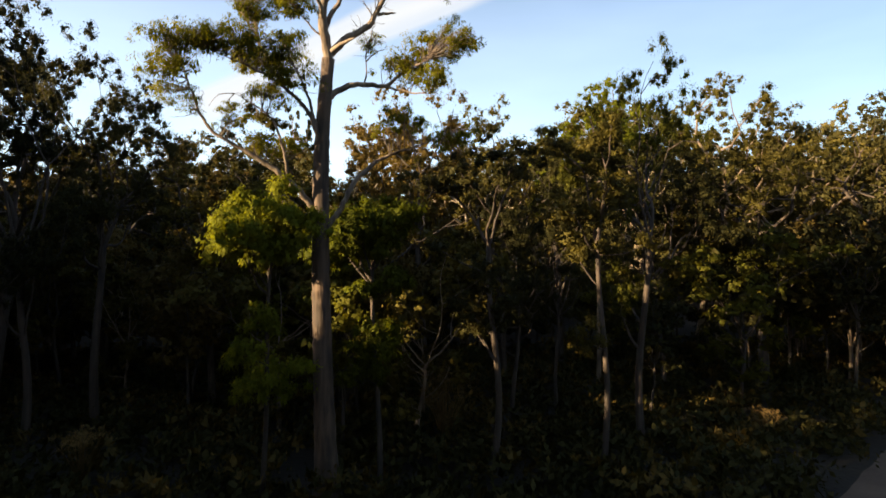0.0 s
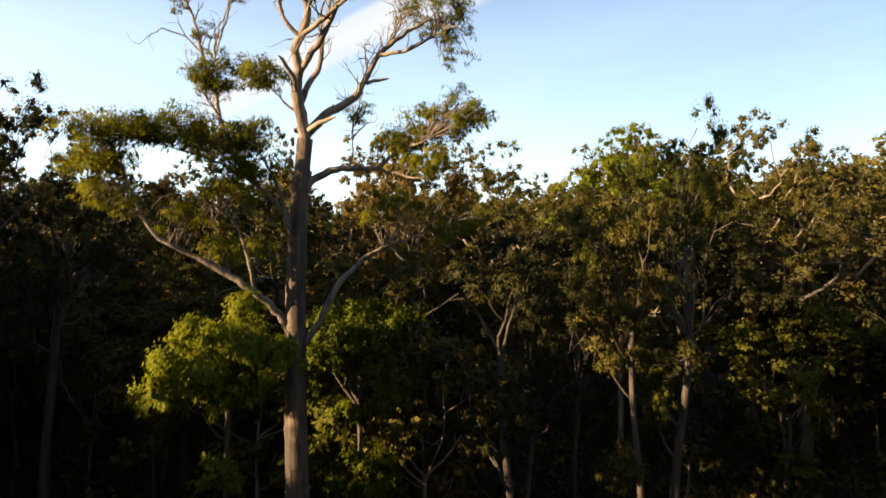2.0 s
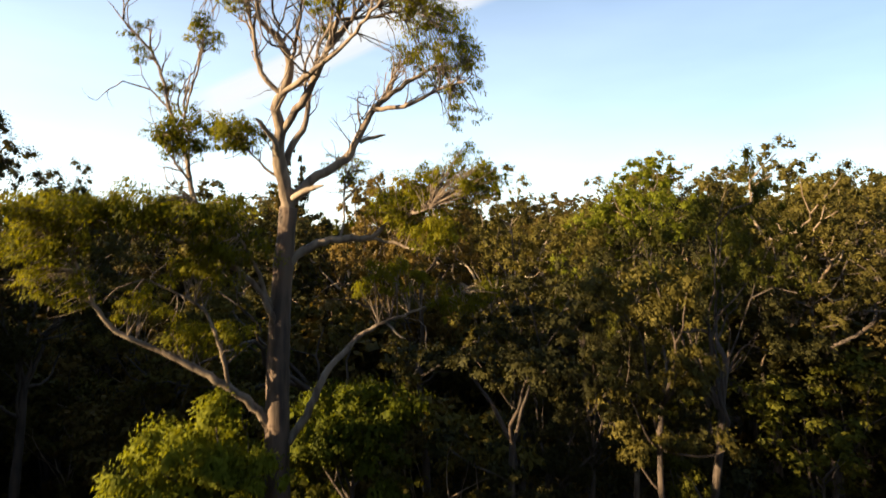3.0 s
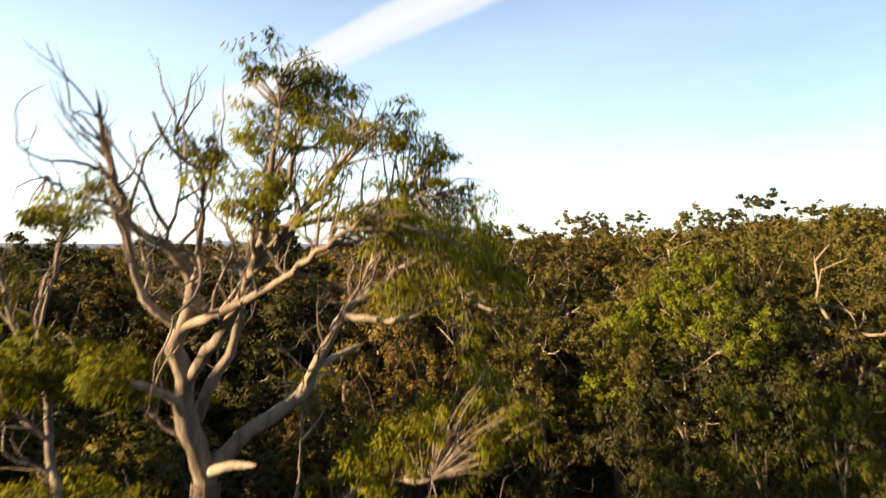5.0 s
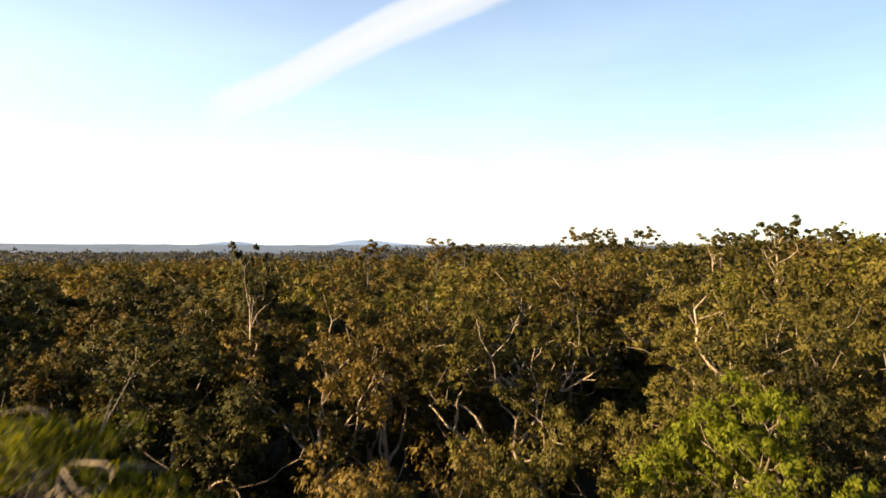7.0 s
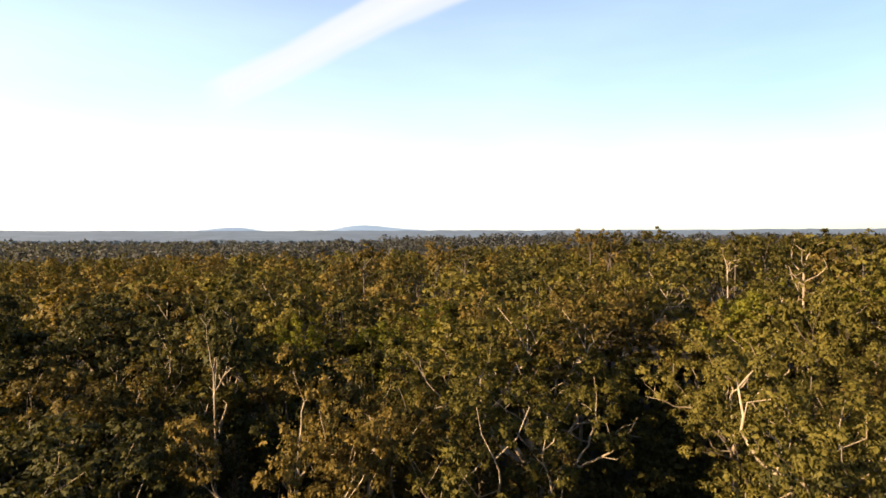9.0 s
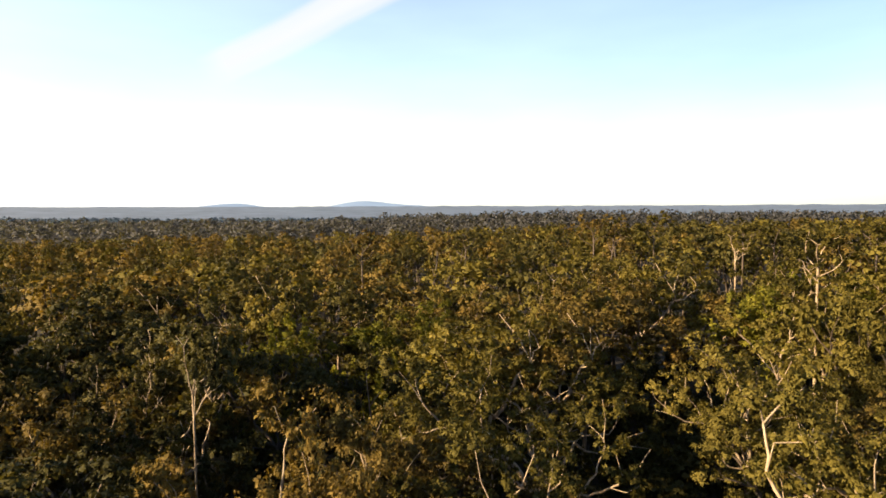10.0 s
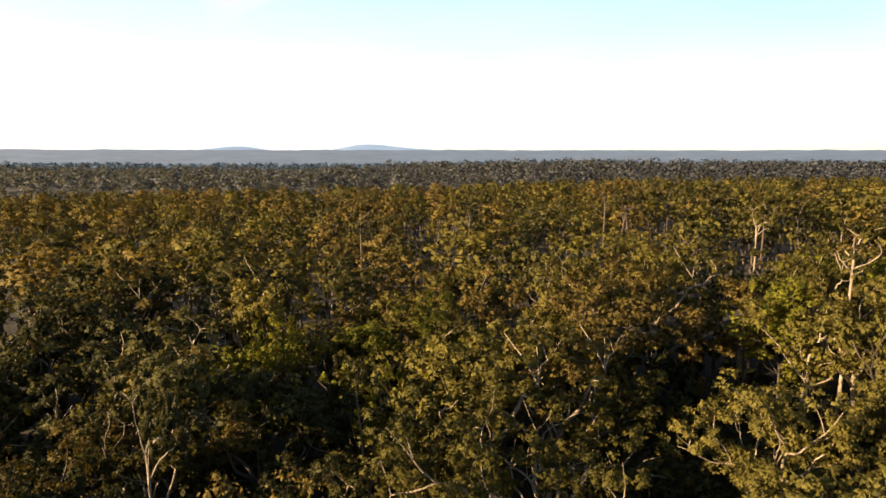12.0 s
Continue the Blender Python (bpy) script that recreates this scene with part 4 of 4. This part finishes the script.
# ---- trees that can be told apart, from the track inwards ----
G, D_, B, O = LEAF_GREEN, LEAF_DARK_SHADE, LEAF_BROWN, LEAF_OLIVE
# most D_ crowns have the shade they stand in coloured in
NAMED = [
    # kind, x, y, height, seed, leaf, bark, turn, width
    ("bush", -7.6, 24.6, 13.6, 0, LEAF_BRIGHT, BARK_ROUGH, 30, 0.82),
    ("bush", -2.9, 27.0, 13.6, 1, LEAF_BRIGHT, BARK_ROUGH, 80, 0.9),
    ("slim", 2.4, 29.2, 17.2, 0, D_, BARK_ROUGH, 10, 1.2),
    ("dense", 4.2, 35.5, 15.5, 0, D_, BARK_ROUGH, 75, 0.8),
    ("dense", 7.5, 38.5, 17.8, 1, D_, BARK_ROUGH, 190, 0.65),
    ("dense", 16.2, 43.5, 21.0, 2, D_, BARK_ROUGH, 310, 0.9),
    ("gum", -1.5, 44.0, 21.8, 3, B, BARK_ROUGH, 40, 0.8),
    ("gum", 4.8, 46.0, 22.0, 4, O, BARK_ROUGH, 160, 0.75),
    ("slim", 7.8, 29.0, 17.6, 1, O, BARK_ROUGH, 200, 1.0),
    ("gum", 11.1, 32.8, 21.6, 2, G, BARK_ROUGH, 120, 0.62),
    ("dense", -22.8, 32.0, 24.6, 1, D_, BARK_ROUGH, 40, 0.8),
    ("gum", -21.0, 35.8, 22.6, 3, D_, BARK_ROUGH, 250, 0.8),
    ("gum", -29.0, 38.0, 25.0, 1, D_, BARK_ROUGH, 140, 1.0),
    ("young", -23.2, 49.5, 12.8, 0, B, BARK_PALE, 0, 1.25),
    ("open", 24.8, 52.5, 25.8, 2, O, BARK_PALE, 10, 0.9),
    ("open", 34.8, 57.5, 24.0, 0, O, BARK_PALE, 60, 1.0),
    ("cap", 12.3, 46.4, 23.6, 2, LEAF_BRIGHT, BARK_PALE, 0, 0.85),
    ("gum", 10.5, 52.5, 22.5, 3, O, BARK_ROUGH, 70, 0.9),
    ("open", 2.6, 64.0, 25.5, 1, O, BARK_PALE, 0, 1.05),
    ("open", 21.3, 68.0, 27.5, 2, O, BARK_PALE, 20, 1.05),
    ("open", 30.5, 70.0, 25.0, 0, O, BARK_PALE, 200, 0.95),
    ("gum", -9.6, 63.0, 26.5, 4, B, BARK_PALE, 0, 0.85),
    ("gum", -4.0, 66.5, 25.0, 1, B, BARK_PALE, 210, 0.8),
    ("dense", -18.5, 68.5, 22.5, 0, D_, BARK_ROUGH, 220, 0.95),
    ("open", -22.0, 79.0, 26.0, 1, O, BARK_PALE, 130, 1.0),
    ("gum", -28.5, 75.0, 25.0, 2, B, BARK_PALE, 110, 0.9),
    ("dense", -33.0, 65.0, 22.0, 1, D_, BARK_ROUGH, 20, 0.9),
    ("gum", 26.5, 83.5, 26.0, 3, O, BARK_PALE, 0, 1.0),
    ("dense", -1.0, 81.0, 23.5, 2, O, BARK_ROUGH, 60, 1.1),
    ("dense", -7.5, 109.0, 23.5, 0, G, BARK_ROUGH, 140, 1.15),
    ("open", 11.6, 119.5, 22.0, 2, O, BARK_PALE, 50, 1.0),
    ("open", 51.5, 114.0, 27.0, 1, O, BARK_PALE, 160, 1.0),
    ("flat", 53.0, 120.0, 34.3, 0, O, BARK_PALE, 0, 1.0),
    ("flat", 60.0, 160.0, 32.5, 1, O, BARK_PALE, 50, 1.0),
    ("flat", -17.5, 72.5, 29.3, 1, D_, BARK_PALE, 90, 0.5),
    ("flat", 55.0, 200.0, 35.6, 0, O, BARK_ROUGH, 30, 1.1),
    ("flat", 45.0, 195.0, 35.0, 1, B, BARK_ROUGH, 110, 1.2),
    ("flat", 36.0, 190.0, 34.8, 0, B, BARK_ROUGH, 200, 1.2),
    ("flat", 38.5, 188.0, 34.2, 1, O, BARK_ROUGH, 290, 1.0),
    ("flat", 66.0, 171.0, 34.0, 0, O, BARK_ROUGH, 70, 1.2),
    ("flat", 72.0, 165.0, 33.5, 1, O, BARK_ROUGH, 150, 1.1),
    ("flat", 82.0, 150.0, 34.5, 0, O, BARK_ROUGH, 240, 1.1),
    ("flat", -7.0, 182.0, 31.8, 1, B, BARK_ROUGH, 10, 1.2),
    ("flat", -24.0, 180.0, 31.2, 0, B, BARK_ROUGH, 80, 1.2),
    ("flat", 2.0, 190.0, 31.4, 0, D_, BARK_ROUGH, 170, 1.3),
    ("gum", 36.5, 145.0, 28.0, 0, O, BARK_PALE, 0, 1.0),
]
TAKEN = [(-5.2, 25.8, 3.0), (2.5, 46.0, 6.0)]
for kind, x, y, h, seed, leaf, bark, turn, wide in NAMED:
    place_tree(kind, x, y, h - float(ground_z(x, y)) * (1 if y > 55 else 0), seed, -1 if y < 36 else 0 if y < 62 else 1 if y < 150 or kind == "flat" else 2, leaf, BARK_WHITE if bark is BARK_PALE and y > 60 else bark, turn, wide)
    TAKEN.append((x, y, 3.6 if kind != "slim" else 2.4))


def in_gap(x, y):
    """Open ground: the track, the cleared verge, and a dark gully through the wood."""
    along, off = (x - 17.0) * 0.70 + (y - 26.0) * 0.714, (x - 17.0) * 0.714 - (y - 26.0) * 0.70
    road = -2.0 < off - 0.004 * max(along, 0) ** 2 < 7.5 and along < 45
    verge = (-8 < y < 29.5 and -20 < x < 30) or (29 < y < 34 and -21 < x < -8) or (26 < y < 35 and 5 < x < 45) or (15 < x < 50 and 26 < y < 41)
    gully = 55 < y < 122 and abs(x - (11.0 + 0.30 * (y - 58))) < 8.5
    return road or verge or gully


def scatter(rng, tries, xr, yr, gap, inside):
    """Spots at least a gap apart, by darts."""
    got, cell = [], {}
    for _ in range(tries):
        x, y = rng.uniform(*xr), rng.uniform(*yr)
        if not inside(x, y) or in_gap(x, y):
            continue
        if any((x - a) ** 2 + (y - b) ** 2 < (c + gap * 0.4) ** 2 for a, b, c in TAKEN):
            continue
        i, j = int(x // gap), int(y // gap)
        if any((x - a) ** 2 + (y - b) ** 2 < gap * gap for di in (-1, 0, 1) for dj in (-1, 0, 1) for a, b in cell.get((i + di, j + dj), ())):
            continue
        cell.setdefault((i, j), []).append((x, y))
        got.append((x, y))
    return got


def in_view(x, y):
    return abs(x) < 14 + 0.80 * y


rng = np.random.default_rng(77)
near = scatter(rng, 5000, (-75, 75), (27, 88), 8.2, lambda x, y: in_view(x, y) and y < 88)
middle = scatter(rng, 9000, (-125, 125), (88, 142), 7.6, lambda x, y: abs(x) < 8 + 0.78 * y)
for spots, fine in ((near, 1), (middle, 2)):
    for x, y in spots:
        if rng.random() < 0.10:
            continue
        pick = rng.random()
        kind = "gum" if pick < 0.46 else "open" if pick < 0.70 else "dense" if pick < 0.90 else "slim" if pick < 0.97 or y < 100 else "flat"
        seed = int(rng.integers(0, {"gum": 5, "open": 3, "dense": 3, "slim": 3, "flat": 2}[kind]))
        front = y < 47
        low = (20.2 if x > 14 else 18.2) if front else 22.2
        h = rng.normal(low, 2.8 if not front else 1.8) + (2.5 if kind in ("open", "flat") else 0) + (2.0 if x > 40 else 0)
        if front and abs(x) < 18:
            h = min(h, 18.5)
        h = min(h, 25.5 if y < 88 else 27.0)
        # crowns in shaded stretches mostly get the darkened leaf
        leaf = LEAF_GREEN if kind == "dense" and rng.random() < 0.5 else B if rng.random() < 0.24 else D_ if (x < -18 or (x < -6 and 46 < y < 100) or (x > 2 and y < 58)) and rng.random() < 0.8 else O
        bark = BARK_ROUGH if rng.random() < 0.75 else BARK_PALE if y < 70 or rng.random() < 0.5 else BARK_WHITE
        if kind == "open" and y > 56:
            bark = BARK_WHITE
        if y < 46 and rng.random() < 0.7:
            bark = BARK_ROUGH
        f = 1 if kind == "flat" else 2 if fine == 1 and abs(x) > 6 + 0.70 * y else 0 if y < 52 and abs(x) < 30 else fine
        place_tree(kind, x, y, h, seed, f, leaf, bark, rng.uniform(0, 360), rng.uniform(0.8, 1.2))

# small understorey trees along the edge of the wood
edge = scatter(np.random.default_rng(21), 3000, (-46, 50), (27.8, 64), 4.0, lambda x, y: in_view(x, y))
for x, y in edge[:150]:
    h = rng.uniform(6.0, 12.5) + (2.5 if y > 36 else 0.0)
    place_tree("young", x, y, h, int(rng.integers(0, 3)), 1 if y < 46 else 2, (G, O, D_, B)[int(rng.integers(0, 4))], BARK_ROUGH if rng.random() < 0.5 else BARK_PALE, rng.uniform(0, 360), rng.uniform(0.9, 1.3), name="young_gum_tree")


# ---- the wood beyond, too many to count ----

def wood_mass(name, spots, heights, kinds, fine, leaf, bark, label, seed, shrink=1.0):
    r = np.random.default_rng(seed)
    base = [tree_arrays(k, s, fine) for k, s in kinds]
    crowns, trunks, normals = [], [], []
    for (x, y), h in zip(spots, heights):
        k = int(r.integers(0, len(base)))
        wood, reach_up, crown = base[k]
        s = h / reach_up
        a = r.uniform(0, 2 * np.pi)
        m = np.array([[np.cos(a), -np.sin(a), 0], [np.sin(a), np.cos(a), 0], [0, 0, 1]]) * s
        at = np.array([x, y, float(ground_z(x, y))])
        wide = r.uniform(0.85, 1.3) * (1.25 if shrink == 0 else 1)
        m = m * np.array([[wide], [wide], [1.0]])
        crowns.append((crown[0] @ m.T + at, crown[1]))
        normals.append(crown[2] @ (m / s).T)
        if shrink == 1.0:
            v, q = joined(wood)
            trunks.append((v @ m.T + at, q))
    cv, cq = joined(crowns)
    if trunks:
        wv, wq = joined(trunks)
        v, q = joined([(cv, cq), (wv, wq)])
        index = np.r_[np.zeros(len(cq), int), np.ones(len(wq), int)]
    else:
        v, q, index = cv, cq, np.zeros(len(cq), int)
    normals = np.concatenate(normals)
    if trunks:
        # limbs keep the normals of their own surface
        own = quad_mesh("limbs", wv, wq, [bark], None, True)
        round_off = np.zeros(len(wv) * 3, np.float32)
        own.vertex_normals.foreach_get("vector", round_off)
        bpy.data.meshes.remove(own)
        normals = np.concatenate([normals, round_off.reshape(-1, 3)])
    tagged(new(name, quad_mesh(name, v, q, [leaf, bark], index, True, unit(normals))), label, "woodland", kind="stuff")


# shade under the canopy is put into the understorey's dark leaf
low_spots = scatter(np.random.default_rng(25), 9000, (-125, 125), (46, 150), 4.8, lambda x, y: in_view(x, y))
for fine, mine in ((3, [p for p in low_spots if p[1] < 100]), (4, [p for p in low_spots if p[1] >= 100])):
    wood_mass("understorey", mine, np.random.default_rng(26).uniform(5.0, 10.5, len(mine)) + np.array([3.0 if y < 72 else 0.0 for x, y in mine]), [("young", 0), ("young", 1), ("young", 2)], fine, LEAF_DARK_SHADE, BARK_ROUGH, "dense understorey of young gums, canopy shade coloured into the leaves", 29)
r27 = np.random.default_rng(27)
gully_spots = [(11.0 + 0.30 * (y - 58) + r27.uniform(-9, 9), y) for y in np.repeat(np.arange(56.0, 128.0, 2.6), 5)]
wood_mass("understorey", gully_spots, r27.uniform(3.0, 7.5, len(gully_spots)), [("young", 0), ("young", 1), ("young", 2)], 3, LEAF_DARK_SHADE, BARK_ROUGH, "low scrub and saplings in a gully, shade coloured into the leaves", 28)
FAR_KINDS = [("gum", 0), ("gum", 1), ("open", 0), ("dense", 1), ("gum", 3), ("dense", 2)]
spots = scatter(np.random.default_rng(5), 16000, (-330, 330), (142, 400), 8.4, lambda x, y: abs(x) < 20 + 0.80 * y)
r5 = np.random.default_rng(6)
tall = np.clip(r5.normal(23.3, 3.2, len(spots)), 16, 26.5)
third = np.arange(len(spots)) % 3
for c, (leaf, word) in enumerate(((LEAF_OLIVE, "olive"), (LEAF_BROWN, "brownish"), (LEAF_DARK_SHADE, "dark green"))):
    mine = [i for i in range(len(spots)) if third[i] == c]
    wood_mass("far_woodland", [spots[i] for i in mine], tall[mine], FAR_KINDS, 3, leaf, BARK_ROUGH, f"dense gum forest canopy with {word} crowns", 30 + c)

# forest added out of view beside and behind the track, to shade it
side = scatter(np.random.default_rng(9), 12000, (-130, -14), (-70, 90), 4.5, lambda x, y: abs(x) > 11 + 0.76 * max(y, 0))
side += scatter(np.random.default_rng(10), 2500, (32, 110), (-70, 40), 7.0, lambda x, y: not in_view(x, y))
side += scatter(np.random.default_rng(11), 1500, (-24, 30), (-75, -9), 6.6, lambda x, y: True)
# a made-up low lane through it lets the sun reach the great gum
def shade_wood_height(x, y):
    off = (y - 25.0) - math.tan(radians(SUN_TURN)) * (x + 6)
    if -8.0 < off < 9.0 and x < -8:
        return min(7.8 + 0.27 * math.hypot(x + 6, y - 25), 22)
    if x > 0:
        return 24.0
    return 28.0 - 9.0 * float(smooth(19, 30, y)) + 9.0 * float(smooth(40, 58, y))


for fine, mine in ((3, [p for p in side if math.hypot(p[0], p[1] - 15) < 55]), (4, [p for p in side if math.hypot(p[0], p[1] - 15) >= 55])):
    tall = np.random.default_rng(12).normal(0, 1.6, len(mine)) + np.array([shade_wood_height(x, y) for x, y in mine])
    wood_mass("roadside_woodland", mine, tall, FAR_KINDS, fine, LEAF_DARK_SHADE, BARK_ROUGH, "unseen gum forest beside the track, added to shade it", 40)

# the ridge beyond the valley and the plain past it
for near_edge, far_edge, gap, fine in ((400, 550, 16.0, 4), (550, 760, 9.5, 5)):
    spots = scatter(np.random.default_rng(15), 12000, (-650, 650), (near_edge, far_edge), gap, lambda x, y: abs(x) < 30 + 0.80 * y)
    wood_mass("distant_woodland", spots, np.random.default_rng(16).normal(25, 2.2, len(spots)), FAR_KINDS, fine, LEAF_FAR_HAZE, BARK_PALE, "hazy distant gum forest on a ridge", 50, 0.0)
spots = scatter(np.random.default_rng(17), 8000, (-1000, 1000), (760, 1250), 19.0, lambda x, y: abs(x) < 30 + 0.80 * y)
wood_mass("distant_woodland", spots, np.random.default_rng(18).normal(22, 1.6, len(spots)), FAR_KINDS, 4, LEAF_HAZE, BARK_PALE, "forest far across the plain, tinted blue-grey for haze", 51, 0.0)


# ---- undergrowth ----
def build_undergrowth():
    r = np.random.default_rng(60)
    for name, leaf, count, tint in (("undergrowth", LEAF_DARK_SHADE, 1700, "dark green"), ("undergrowth", LEAF_BROWN, 620, "brown bracken")):
        c, cr = [], []
        while len(c) < count:
            x, y = r.uniform(-40, 45), r.uniform(20, 62)
            along, off = (x - 17.0) * 0.70 + (y - 26.0) * 0.714, (x - 17.0) * 0.714 - (y - 26.0) * 0.70
            if -0.5 < off - 0.004 * max(along, 0) ** 2 < 6.5 and along < 45:
                continue
            s = r.uniform(0.5, 1.6)
            c.append((x, y, float(ground_z(x, y)) + 0.45 * s))
            cr.append(s)
        v, q, nrm = pads(r, c, cr, 78, 0.25, 0.095, 6, 0.7, -0.2, 0.4)
        tagged(new(name, quad_mesh(name, v, q, [leaf], None, True, nrm)), f"low {tint} scrub over the forest floor", "undergrowth", kind="stuff")


build_undergrowth()


def dry_bush(x, y, height, seed, n=70):
    """A leafless tan bush: a fan of fine upright stems with dry tips."""
    r = np.random.default_rng(seed)
    top = tagged(new("dry_bush"), "dry tan leafless bush with fine upright stems", "shrub", "shrubs")
    top.matrix_basis = pose(x, y, float(ground_z(x, y)))
    stems, tips = [], []
    for _ in range(n):
        a, w = r.uniform(0, 0.5), r.uniform(0, 2 * np.pi)
        e = np.array([np.sin(a) * np.cos(w), np.sin(a) * np.sin(w), np.cos(a)]) * height * r.uniform(0.6, 1.0)
        mid = e * 0.5 + np.array([0, 0, 0.12 * height]) + r.normal(size=3) * 0.08
        p, rr = spline([(r.normal() * 0.08, r.normal() * 0.08, -0.1), mid, e], [0.022, 0.014, 0.005], 0.4)
        stems.append(tube(p, rr, 4))
        tips.append(e)
    v, q = joined(stems)
    part("stem_fan", v, q, LEAF_TAN, top)
    v, q, _ = leaves(r, tips, np.full(n, 0.35), 14, 0.22, 0.03, -0.4, 1.0, 4)
    part("tip_spray", v, q, LEAF_TAN, top)["kind"] = "stuff"


dry_bush(0.1, 33.4, 4.3, 1)
dry_bush(-16.5, 27.0, 2.6, 2, 40)
dry_bush(18.0, 33.0, 1.8, 3, 40)
